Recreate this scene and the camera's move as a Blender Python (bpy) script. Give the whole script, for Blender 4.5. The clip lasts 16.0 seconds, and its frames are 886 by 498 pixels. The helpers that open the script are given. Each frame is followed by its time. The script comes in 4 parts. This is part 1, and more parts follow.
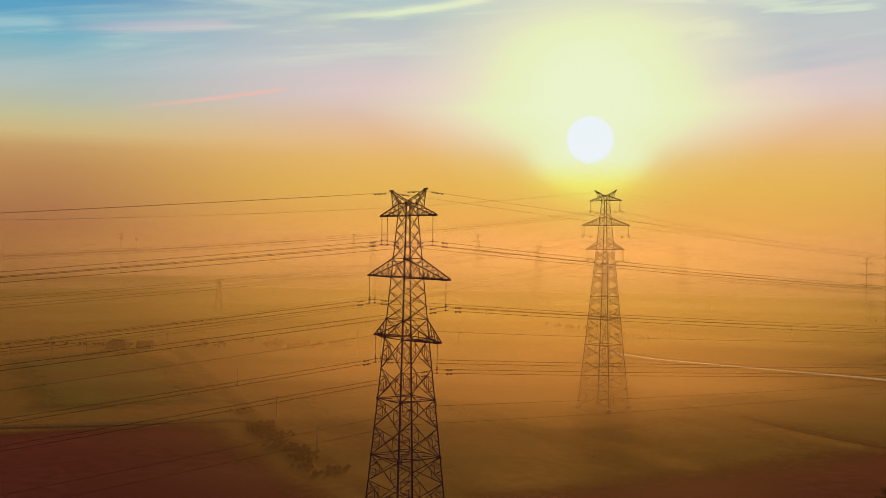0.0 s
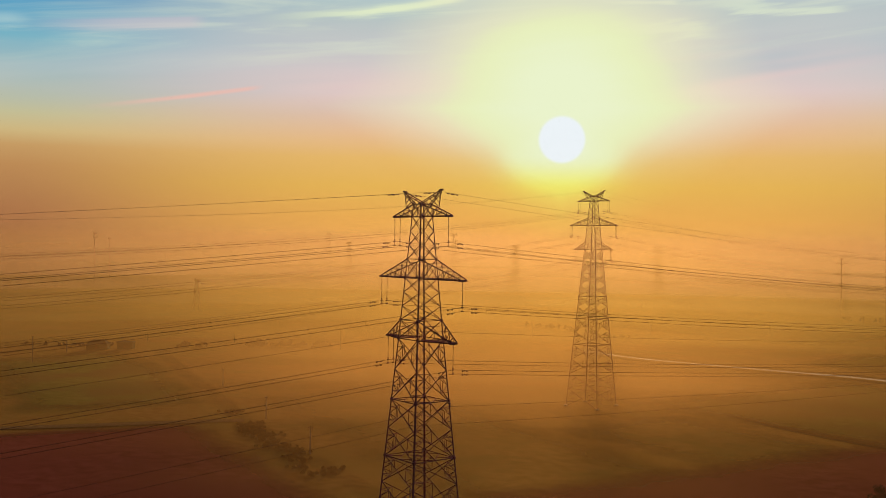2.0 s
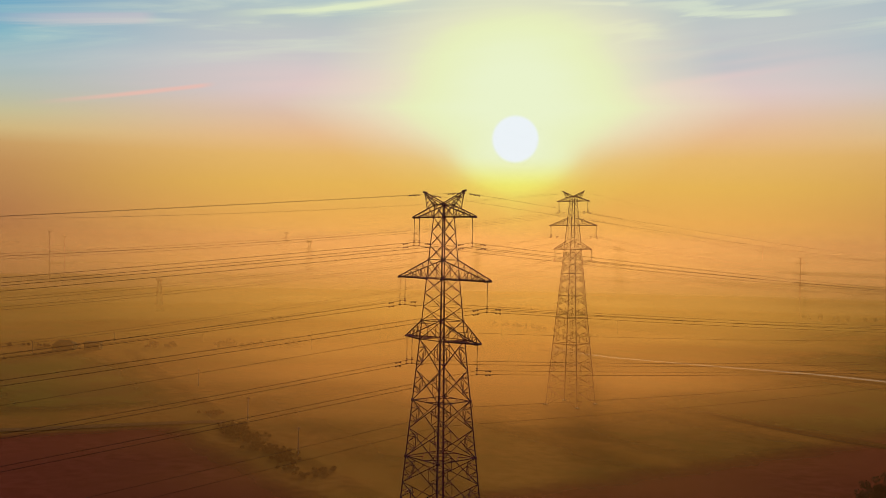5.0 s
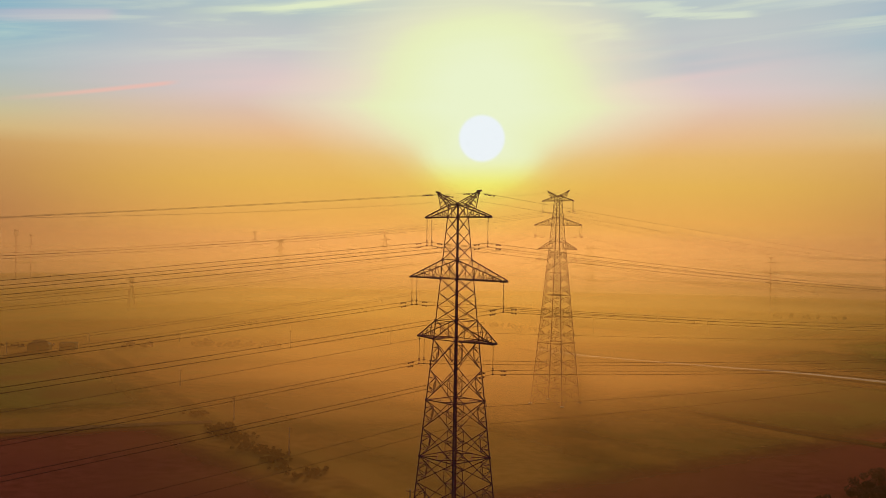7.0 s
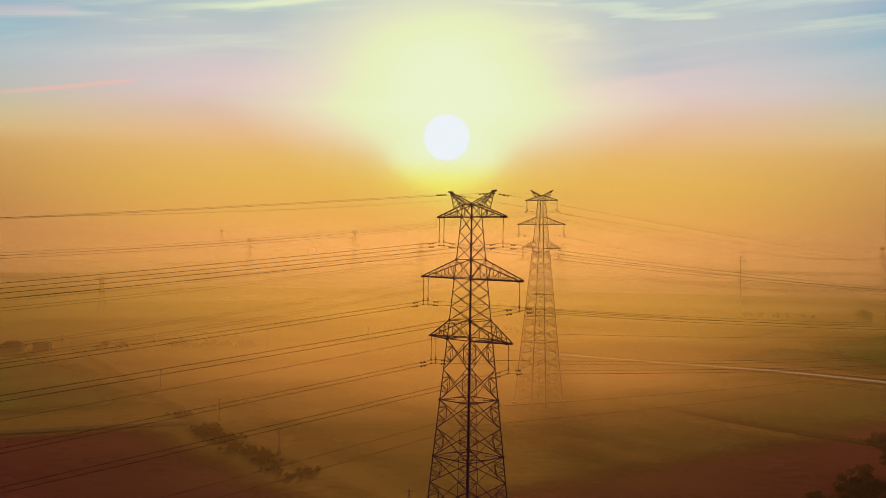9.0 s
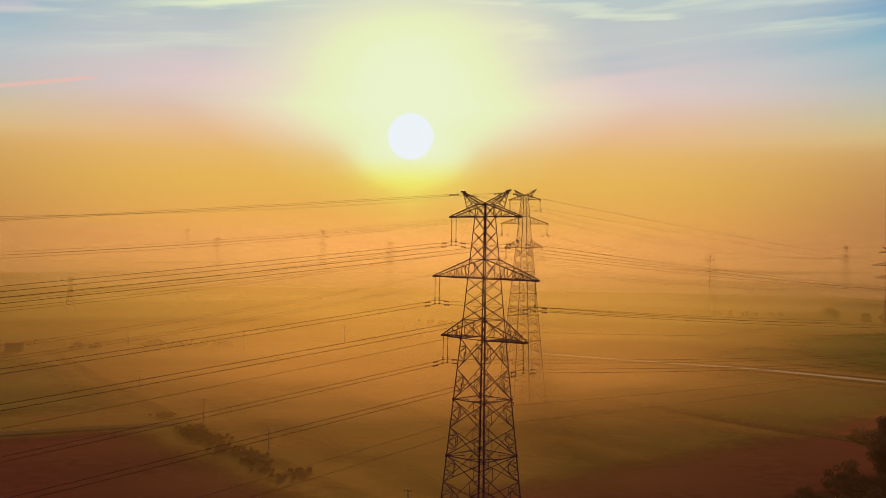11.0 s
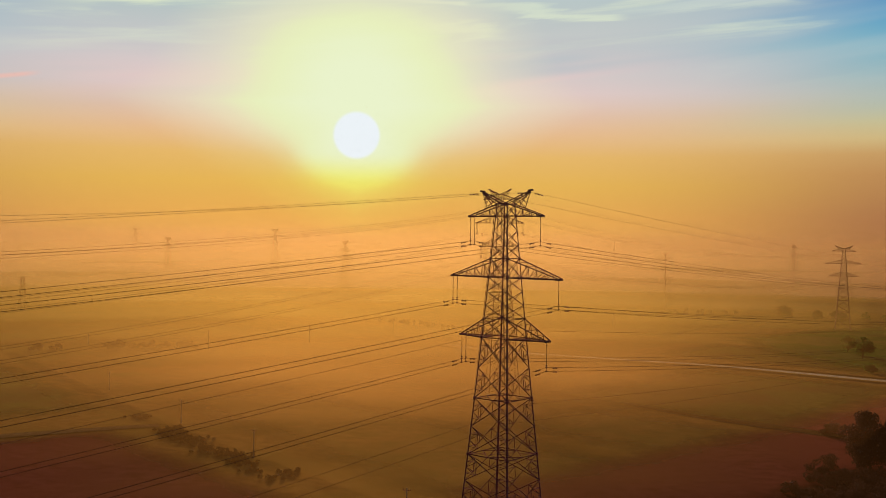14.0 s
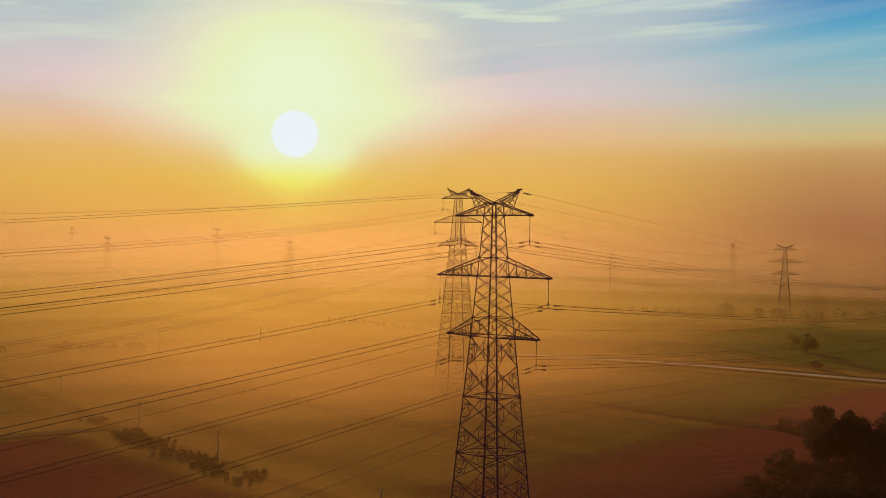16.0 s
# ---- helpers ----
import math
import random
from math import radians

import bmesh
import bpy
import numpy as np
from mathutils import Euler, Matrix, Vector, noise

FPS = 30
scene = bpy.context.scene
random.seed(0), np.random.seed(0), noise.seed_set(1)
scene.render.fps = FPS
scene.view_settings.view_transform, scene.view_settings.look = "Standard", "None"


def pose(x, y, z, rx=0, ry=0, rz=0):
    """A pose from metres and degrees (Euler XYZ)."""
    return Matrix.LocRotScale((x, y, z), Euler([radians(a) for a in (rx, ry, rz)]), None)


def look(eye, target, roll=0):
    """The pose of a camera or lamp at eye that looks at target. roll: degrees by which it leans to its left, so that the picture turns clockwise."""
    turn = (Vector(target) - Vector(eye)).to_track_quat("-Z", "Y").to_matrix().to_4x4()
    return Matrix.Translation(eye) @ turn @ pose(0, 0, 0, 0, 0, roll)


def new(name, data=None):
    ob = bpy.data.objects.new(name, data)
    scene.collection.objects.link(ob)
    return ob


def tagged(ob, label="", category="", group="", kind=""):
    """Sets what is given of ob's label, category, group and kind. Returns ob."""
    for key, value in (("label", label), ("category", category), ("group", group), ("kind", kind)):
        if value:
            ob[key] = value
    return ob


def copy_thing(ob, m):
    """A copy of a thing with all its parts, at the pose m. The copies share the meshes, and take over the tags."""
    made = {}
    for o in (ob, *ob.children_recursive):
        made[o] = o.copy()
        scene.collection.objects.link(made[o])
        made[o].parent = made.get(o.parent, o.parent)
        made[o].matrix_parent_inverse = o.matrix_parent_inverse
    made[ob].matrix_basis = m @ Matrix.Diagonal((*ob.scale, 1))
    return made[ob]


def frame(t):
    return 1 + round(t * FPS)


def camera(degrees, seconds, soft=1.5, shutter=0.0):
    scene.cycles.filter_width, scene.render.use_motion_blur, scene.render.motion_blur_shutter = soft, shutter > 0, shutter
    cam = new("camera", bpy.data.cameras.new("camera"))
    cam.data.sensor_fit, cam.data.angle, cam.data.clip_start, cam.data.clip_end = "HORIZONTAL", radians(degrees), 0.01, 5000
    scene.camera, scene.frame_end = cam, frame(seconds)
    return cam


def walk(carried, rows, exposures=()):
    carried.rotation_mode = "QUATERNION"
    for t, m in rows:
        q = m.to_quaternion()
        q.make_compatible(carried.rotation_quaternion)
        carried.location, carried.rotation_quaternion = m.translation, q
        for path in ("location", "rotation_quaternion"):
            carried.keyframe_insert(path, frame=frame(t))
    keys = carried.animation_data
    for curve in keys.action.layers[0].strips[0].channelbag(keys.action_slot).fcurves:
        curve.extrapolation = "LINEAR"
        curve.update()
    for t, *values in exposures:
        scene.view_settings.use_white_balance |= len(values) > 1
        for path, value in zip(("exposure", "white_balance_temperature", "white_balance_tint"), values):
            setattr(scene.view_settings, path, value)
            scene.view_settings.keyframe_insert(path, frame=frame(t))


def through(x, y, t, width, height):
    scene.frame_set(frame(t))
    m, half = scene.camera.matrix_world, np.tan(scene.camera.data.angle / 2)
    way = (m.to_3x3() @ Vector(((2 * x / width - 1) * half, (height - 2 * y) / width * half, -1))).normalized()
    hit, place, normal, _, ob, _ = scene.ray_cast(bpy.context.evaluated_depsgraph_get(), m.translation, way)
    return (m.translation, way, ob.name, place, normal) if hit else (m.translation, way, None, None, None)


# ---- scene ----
cam = camera(47.40, 16.0, 0.8)
PATH = [
    (0.0, pose(99.629, -67.646, 48.947, 89.579, -0.642, 53.823)),
    (0.5, pose(98.933, -68.653, 48.977, 89.578, -0.664, 53.442)),
    (1.0, pose(98.212, -69.670, 49.004, 89.576, -0.685, 53.051)),
    (1.5, pose(97.469, -70.696, 49.030, 89.573, -0.705, 52.652)),
    (2.0, pose(96.704, -71.730, 49.054, 89.570, -0.724, 52.244)),
    (2.5, pose(95.916, -72.772, 49.077, 89.566, -0.742, 51.827)),
    (3.0, pose(95.108, -73.820, 49.097, 89.562, -0.758, 51.402)),
    (3.5, pose(94.280, -74.874, 49.116, 89.557, -0.773, 50.968)),
    (4.0, pose(93.431, -75.934, 49.133, 89.552, -0.787, 50.526)),
    (4.5, pose(92.564, -76.998, 49.148, 89.547, -0.800, 50.076)),
    (5.0, pose(91.679, -78.065, 49.161, 89.541, -0.811, 49.618)),
    (5.5, pose(90.776, -79.136, 49.172, 89.535, -0.822, 49.152)),
    (6.0, pose(89.856, -80.209, 49.182, 89.529, -0.831, 48.680)),
    (6.5, pose(88.919, -81.283, 49.190, 89.522, -0.839, 48.201)),
    (7.0, pose(87.967, -82.358, 49.196, 89.516, -0.846, 47.716)),
    (7.5, pose(87.000, -83.433, 49.200, 89.510, -0.851, 47.225)),
    (8.0, pose(86.019, -84.508, 49.203, 89.503, -0.856, 46.729)),
    (8.5, pose(85.024, -85.581, 49.203, 89.497, -0.859, 46.228)),
    (9.0, pose(84.016, -86.651, 49.202, 89.491, -0.861, 45.724)),
    (9.5, pose(82.996, -87.719, 49.199, 89.486, -0.862, 45.216)),
    (10.0, pose(81.964, -88.783, 49.194, 89.481, -0.861, 44.705)),
    (10.5, pose(80.922, -89.842, 49.188, 89.476, -0.860, 44.193)),
    (11.0, pose(79.869, -90.896, 49.179, 89.471, -0.857, 43.680)),
    (11.5, pose(78.806, -91.945, 49.169, 89.468, -0.853, 43.167)),
    (12.0, pose(77.735, -92.986, 49.157, 89.464, -0.848, 42.654)),
    (12.5, pose(76.655, -94.020, 49.144, 89.462, -0.841, 42.143)),
    (13.0, pose(75.568, -95.046, 49.128, 89.460, -0.834, 41.635)),
    (13.5, pose(74.473, -96.063, 49.111, 89.459, -0.825, 41.130)),
    (14.0, pose(73.373, -97.071, 49.091, 89.459, -0.815, 40.630)),
    (14.2, pose(72.931, -97.471, 49.083, 89.459, -0.811, 40.432)),
    (14.3, pose(72.710, -97.670, 49.079, 89.459, -0.808, 40.265)),
    (14.5, pose(72.267, -98.068, 49.070, 89.459, -0.804, 39.857)),
    (15.0, pose(71.156, -99.053, 49.048, 89.461, -0.791, 38.891)),
    (15.5, pose(70.040, -100.027, 49.023, 89.464, -0.778, 38.004)),
    (16.0, pose(68.922, -100.988, 48.997, 89.468, -0.763, 37.195)),
]
walk(cam, PATH)

# ---- world, sun, exposure ----
SUN_AZ, SUN_EL = 45.6, 5.8
SUN_H = Vector((-math.sin(radians(SUN_AZ)), math.cos(radians(SUN_AZ)), 0))
SUN_R = Vector((math.cos(radians(SUN_AZ)), math.sin(radians(SUN_AZ)), 0))
scene.view_settings.exposure = 2.0
scene.cycles.transparent_max_bounces = 48
scene.cycles.max_bounces = 2


def lin(r, g, b):
    """Linear colour from 8-bit display values."""
    return tuple((c / 255 / 12.92 if c <= 10 else ((c / 255 + 0.055) / 1.055) ** 2.4) for c in (r, g, b)) + (1.0,)


class Tree:
    """Short hand for building node trees."""

    def __init__(self, tree):
        self.t = tree
        tree.nodes.clear()

    def node(self, kind):
        return self.t.nodes.new(kind)

    def put(self, socket, value):
        if isinstance(value, bpy.types.NodeSocket):
            self.t.links.new(value, socket)
        elif value is not None:
            socket.default_value = value

    def math(self, op, a, b=None, c=None, clamp=False):
        n = self.node("ShaderNodeMath")
        n.operation, n.use_clamp = op, clamp
        for s, v in zip(n.inputs, (a, b, c)):
            self.put(s, v)
        return n.outputs[0]

    def dot(self, a, vec):
        n = self.node("ShaderNodeVectorMath")
        n.operation = "DOT_PRODUCT"
        self.put(n.inputs[0], a)
        n.inputs[1].default_value = vec
        return n.outputs["Value"]

    def step(self, x, lo, hi, out0=0.0, out1=1.0, kind="SMOOTHSTEP"):
        n = self.node("ShaderNodeMapRange")
        n.interpolation_type = kind
        for s, v in zip(n.inputs[:5], (x, lo, hi, out0, out1)):
            self.put(s, v)
        return n.outputs[0]

    def mix(self, f, a, b, blend="MIX"):
        n = self.node("ShaderNodeMix")
        n.data_type, n.blend_type = "RGBA", blend
        self.put(n.inputs[0], f)
        self.put(n.inputs[6], a)
        self.put(n.inputs[7], b)
        return n.outputs[2]

    def ramp(self, x, stops, mode="LINEAR"):
        n = self.node("ShaderNodeValToRGB")
        n.color_ramp.interpolation = mode
        els = n.color_ramp.elements
        els[0].position, els[0].color = stops[0]
        els[1].position, els[1].color = stops[-1]
        for p, c in stops[1:-1]:
            els.new(p).color = c
        self.put(n.inputs[0], x)
        return n.outputs[0]

    def xyz(self, x, y, z):
        n = self.node("ShaderNodeCombineXYZ")
        for s, v in zip(n.inputs, (x, y, z)):
            self.put(s, v)
        return n.outputs[0]

    def noise(self, vec, scale, detail=3.0, rough=0.5, distort=0.0):
        n = self.node("ShaderNodeTexNoise")
        self.put(n.inputs["Vector"], vec)
        for k, v in (("Scale", scale), ("Detail", detail), ("Roughness", rough), ("Distortion", distort)):
            n.inputs[k].default_value = v
        return n.outputs["Fac"]


def build_world():
    """Sunrise sky over mist: a Nishita sky overhead that passes into banks of lit haze and thin cloud near the sun."""
    world = bpy.data.worlds.new("world")
    scene.world = world
    world.use_nodes = True
    world.cycles.sampling_method = "NONE"
    t = Tree(world.node_tree)
    way = t.node("ShaderNodeTexCoord").outputs["Generated"]
    sky = t.node("ShaderNodeTexSky")
    sky.sky_type, sky.sun_disc = "NISHITA", False
    sky.sun_elevation, sky.sun_rotation = radians(SUN_EL), radians(-SUN_AZ)
    sky.dust_density = 4.0
    up = t.dot(way, (0, 0, 1))
    ahead = t.dot(way, SUN_H)
    side = t.dot(way, SUN_R)
    # haze colours by height, near the sun's bearing and away from it
    lift = t.math("DIVIDE", up, 0.247, clamp=True)
    near = t.ramp(lift, [(0.0, lin(220, 160, 86)), (0.10, lin(224, 168, 84)), (0.22, lin(228, 180, 86)), (0.33, lin(230, 184, 106)), (0.42, lin(231, 187, 142)), (0.49, lin(231, 191, 164)),
                         (0.58, lin(233, 202, 197)), (0.67, lin(220, 202, 200)), (0.75, lin(199, 198, 198)), (0.86, lin(184, 195, 195)), (0.97, lin(170, 198, 199))])
    far = t.ramp(t.math("DIVIDE", up, 0.226, clamp=True), [(0.0, lin(158, 103, 70)), (0.10, lin(167, 113, 74)), (0.19, lin(177, 126, 79)), (0.29, lin(187, 138, 86)), (0.37, lin(197, 155, 100)), (0.43, lin(206, 182, 128)),
                        (0.50, lin(197, 190, 148)), (0.60, lin(178, 188, 178)), (0.68, lin(158, 184, 188)), (0.80, lin(118, 177, 195)), (0.92, lin(76, 154, 195)), (1.0, lin(52, 132, 186))])
    low_blend, high_blend = t.step(ahead, 0.86, 0.995), t.step(ahead, 0.84, 0.962)
    height_fac = t.step(up, 0.145, 0.21)
    weight = t.math("ADD", t.math("MULTIPLY", low_blend, t.math("SUBTRACT", 1.0, height_fac)), t.math("MULTIPLY", high_blend, height_fac))
    haze = t.mix(weight, far, near)
    # thin streaks of cloud
    slant = t.math("MULTIPLY_ADD", side, -2.6, t.math("MULTIPLY", up, 26.0))
    streak = t.noise(t.xyz(t.math("MULTIPLY", side, 2.6), slant, 3.7), 1.5, 6.0, 0.56, 0.5)
    broad = t.noise(t.xyz(t.math("MULTIPLY", side, 1.3), t.math("MULTIPLY", slant, 0.5), 9.1), 1.3, 3.0, 0.5, 0.3)
    high = t.step(up, 0.09, 0.2)
    haze = t.mix(t.math("MULTIPLY", t.step(broad, 0.48, 0.70, 0.0, 0.38), high), haze, lin(126, 180, 194))
    haze = t.mix(t.math("MULTIPLY", t.step(broad, 0.52, 0.36, 0.0, 0.40), high), haze, lin(200, 203, 201))
    haze = t.mix(t.math("MULTIPLY", t.step(streak, 0.50, 0.74, 0.0, 0.5), t.step(up, 0.13, 0.21)), haze, lin(228, 236, 206))
    # single wisps: a pink trail of vapour and some bright streaks of cirrus, by where they begin and end
    def wisp(base, a, b, width, strength, colour, ragged):
        slope = (b[1] - a[1]) / (b[0] - a[0])
        line = t.math("MULTIPLY_ADD", t.math("SUBTRACT", side, a[0]), slope, a[1])
        bent = t.math("MULTIPLY_ADD", t.math("SUBTRACT", streak, 0.5), ragged, t.math("SUBTRACT", up, line))
        ends = t.math("MULTIPLY", t.step(side, a[0], a[0] + 0.6 * (b[0] - a[0])), t.step(side, b[0], b[0] - 0.12 * (b[0] - a[0])))
        body = t.math("MULTIPLY", t.step(t.math("ABSOLUTE", bent), width, width * 0.1), ends)
        return t.mix(t.math("MULTIPLY", body, strength), base, colour)

    haze = wisp(haze, (-0.45, 0.118), (-0.283, 0.1475), 0.0032, 0.6, lin(244, 186, 170), 0.004)
    haze = wisp(haze, (-0.30, 0.206), (-0.085, 0.234), 0.008, 0.85, lin(230, 240, 200), 0.03)
    haze = wisp(haze, (0.07, 0.227), (0.26, 0.213), 0.006, 0.5, lin(228, 238, 206), 0.045)
    haze = wisp(haze, (0.02, 0.231), (0.11, 0.226), 0.003, 0.5, lin(226, 236, 206), 0.01)
    haze = wisp(haze, (-0.11, 0.206), (0.15, 0.202), 0.008, 0.5, lin(232, 242, 200), 0.04)
    haze = wisp(haze, (-0.66, 0.176), (-0.47, 0.197), 0.009, 0.6, lin(168, 202, 208), 0.03)
    haze = wisp(haze, (-0.50, 0.190), (-0.33, 0.207), 0.008, 0.55, lin(204, 194, 200), 0.03)
    haze = wisp(haze, (0.20, 0.216), (0.42, 0.232), 0.007, 0.4, lin(214, 224, 210), 0.03)
    # glow round the sun, wider above it, and the disc
    dv = t.math("SUBTRACT", up, math.sin(radians(SUN_EL)))
    def oval(rise, rx, ry):
        a, b = t.math("DIVIDE", side, rx), t.math("DIVIDE", t.math("SUBTRACT", dv, rise), ry)
        return t.math("SQRT", t.math("ADD", t.math("MULTIPLY", a, a), t.math("MULTIPLY", b, b)))

    r = t.node("ShaderNodeMath")
    r.operation = "SMOOTH_MIN"
    t.put(r.inputs[0], oval(0.054, 0.100, 0.068))
    wedge = t.math("ADD", t.math("ABSOLUTE", t.math("DIVIDE", side, 0.124)), t.math("ABSOLUTE", t.math("DIVIDE", t.math("SUBTRACT", dv, 0.03), 0.082)))
    t.put(r.inputs[1], wedge)
    r.inputs[2].default_value = 0.25
    under = t.node("ShaderNodeMath")
    under.operation = "SMOOTH_MIN"
    t.put(under.inputs[0], r.outputs[0])
    t.put(under.inputs[1], oval(-0.004, 0.062, 0.049))
    under.inputs[2].default_value = 0.25
    r = under
    r = t.math("ADD", r.outputs[0], t.math("MULTIPLY", t.math("SUBTRACT", streak, 0.5), t.math("MULTIPLY", high, 0.4)))
    front = t.step(ahead, 0.2, 0.6)
    core = t.mix(t.step(r, 0.2, 0.95), lin(234, 243, 204), lin(232, 240, 188))
    halo = t.mix(t.step(dv, -0.015, -0.05), core, lin(238, 238, 112))
    cream = t.math("MULTIPLY", t.step(r, 2.0, 0.9, 0.0, 0.6), front)
    haze = t.mix(t.math("MULTIPLY", cream, t.step(dv, -0.03, 0.02)), haze, lin(238, 224, 200))
    glow = t.math("MULTIPLY", t.ramp(t.math("MULTIPLY", r, 0.5), [(0.0, (1, 1, 1, 1)), (0.38, (0.97, 0.97, 0.97, 1)), (0.46, (0.78, 0.78, 0.78, 1)), (0.55, (0.40, 0.40, 0.40, 1)), (0.68, (0.16, 0.16, 0.16, 1)), (0.96, (0, 0, 0, 1))]), front)
    haze = t.mix(glow, haze, halo)
    disc = t.math("SQRT", t.math("ADD", t.math("MULTIPLY", side, side), t.math("MULTIPLY", dv, dv)))
    haze = t.mix(t.math("MULTIPLY", t.step(disc, 0.0245, 0.0205), front), haze, lin(236, 243, 247))
    # overhead and away from the sun the clear sky takes over
    bg_sky, bg_haze = t.node("ShaderNodeBackground"), t.node("ShaderNodeBackground")
    t.put(bg_sky.inputs[0], sky.outputs[0])
    bg_sky.inputs[1].default_value = 0.014
    t.put(bg_haze.inputs[0], haze)
    bg_haze.inputs[1].default_value = 0.25
    blend = t.node("ShaderNodeMixShader")
    t.put(blend.inputs[0], t.math("MULTIPLY", t.step(up, 0.5, 0.3), t.step(ahead, 0.1, 0.6)))
    t.put(blend.inputs[1], bg_sky.outputs[0])
    t.put(blend.inputs[2], bg_haze.outputs[0])
    t.put(t.node("ShaderNodeOutputWorld").inputs[0], blend.outputs[0])


build_world()
sun = new("sun", bpy.data.lights.new("sun", "SUN"))
sun.data.energy, sun.data.angle, sun.data.color = 4.5, radians(8.0), (1.0, 0.70, 0.36)
sun.matrix_world = look(SUN_H * 1000 + Vector((0, 0, 1000 * math.tan(radians(SUN_EL)))), (0, 0, 0))


# ---- materials ----
def material(name):
    m = bpy.data.materials.new(name)
    m.use_nodes = True
    return m, Tree(m.node_tree)


def surface(name, dark, light, scale, rough=0.8, metal=0.0, bump=0.0, bump_scale=None, spread=0.0, patch=None, gloss=0.5, backlit=0.0, through=0.0, soft=False):
    """A surface of two tones by fine noise, with a second, larger variation. A brown gloss can stand in for light
    through backlit grass.
    """
    m, t = material(name)
    pos = t.node("ShaderNodeNewGeometry").outputs["Position"]
    fine = t.noise(pos, scale, 5.0, 0.6)
    wide = t.noise(pos, scale * 0.09, 3.0, 0.55)
    col = t.mix(t.step(fine, 0.3, 0.7), (*dark, 1), (*light, 1))
    if patch:
        col = t.mix(t.step(wide, 0.42, 0.62), col, (*patch, 1))
    edge = None
    if soft:
        # the sward thins out towards the border and lets the ground below show
        worn = t.noise(pos, 0.09, 4.0, 0.6)
        inside = t.node("ShaderNodeAttribute")
        inside.attribute_name = "inside"
        inside = inside.outputs["Fac"]
        ragged = t.math("MULTIPLY", t.math("SUBTRACT", worn, 0.5), t.step(inside, 0.0, 0.3, 0.0, 0.6))
        edge = t.step(t.math("ADD", inside, ragged), 0.0, 0.95)
    if spread:
        rnd = t.node("ShaderNodeObjectInfo").outputs["Random"]
        col = t.mix(1.0, col, t.xyz(*[t.step(rnd, 0, 1, 1 - spread, 1 + spread, "LINEAR")] * 3), "MULTIPLY")
    if gloss == 0:
        b = t.node("ShaderNodeBsdfDiffuse")
        t.put(b.inputs["Color"], col)
        if through:
            # light that shines through thin leaves
            back, face = t.node("ShaderNodeBsdfTranslucent"), b
            t.put(back.inputs["Color"], col)
            b = t.node("ShaderNodeMixShader")
            b.inputs[0].default_value = through
            t.put(b.inputs[1], face.outputs[0])
            t.put(b.inputs[2], back.outputs[0])
        if backlit:
            # tinted sheen towards the sun, in place of light shining through grass
            g, d = t.node("ShaderNodeBsdfGlossy"), b
            g.inputs["Color"].default_value, g.inputs["Roughness"].default_value = (0.30, 0.17, 0.04, 1), 0.75
            b = t.node("ShaderNodeMixShader")
            b.inputs[0].default_value = backlit
            t.put(b.inputs[1], d.outputs[0])
            t.put(b.inputs[2], g.outputs[0])
        if soft:
            bare, sward = t.node("ShaderNodeBsdfTransparent"), b
            b = t.node("ShaderNodeMixShader")
            t.put(b.inputs[0], edge)
            t.put(b.inputs[1], bare.outputs[0])
            t.put(b.inputs[2], sward.outputs[0])
        t.put(t.node("ShaderNodeOutputMaterial").inputs[0], b.outputs[0])
        return m
    b = t.node("ShaderNodeBsdfPrincipled")
    t.put(b.inputs["Base Color"], col)
    t.put(b.inputs["Roughness"], t.step(wide, 0.3, 0.7, rough - 0.08, min(1.0, rough + 0.08)))
    b.inputs["Metallic"].default_value = metal
    b.inputs["Specular IOR Level"].default_value = gloss
    if bump:
        n = t.node("ShaderNodeBump")
        n.inputs["Strength"].default_value = bump
        t.put(n.inputs["Height"], t.noise(pos, bump_scale or scale * 3, 4.0))
        t.put(b.inputs["Normal"], n.outputs[0])
    t.put(t.node("ShaderNodeOutputMaterial").inputs[0], b.outputs[0])
    return m


STEEL = surface("weathered_steel", (0.17, 0.070, 0.110), (0.25, 0.105, 0.160), 3.0, gloss=0)
WIRE = surface("weathered_conductor", (0.07, 0.036, 0.045), (0.11, 0.060, 0.070), 4.0, gloss=0)
RUBBER = surface("brown_insulator", (0.05, 0.025, 0.02), (0.09, 0.045, 0.035), 8.0, 0.45)
CONCRETE = surface("weathered_concrete", (0.16, 0.15, 0.14), (0.28, 0.27, 0.25), 4.0, 0.9, bump=0.2)
GROUND = surface("winter_fields", (0.15, 0.080, 0.023), (0.24, 0.134, 0.043), 0.35, 0.95, patch=(0.155, 0.110, 0.030), gloss=0, backlit=0.2)
CROP = surface("green_crop", (0.078, 0.092, 0.020), (0.125, 0.136, 0.036), 0.35, 0.95, spread=0.25, patch=(0.10, 0.085, 0.028), gloss=0, backlit=0.1, soft=True)
MEADOW = surface("green_meadow", (0.024, 0.070, 0.010), (0.048, 0.105, 0.018), 0.35, 0.95, spread=0.1, patch=(0.07, 0.095, 0.026), gloss=0, backlit=0.06, soft=True)
# field colour with the view's dark maroon corners mixed in
VIGNETTE_SOIL = surface("vignette_soil", (0.105, 0.018, 0.024), (0.150, 0.030, 0.037), 0.3, 0.95, spread=0.15, patch=(0.125, 0.024, 0.030), gloss=0, backlit=0.07, soft=True)
TRACK = surface("pale_track", (0.125, 0.075, 0.036), (0.18, 0.112, 0.056), 0.8, 0.85, gloss=0, soft=True)
LEAF = surface("leaves", (0.050, 0.028, 0.026), (0.085, 0.048, 0.044), 1.5, 0.8, spread=0.3, gloss=0, through=0.12)
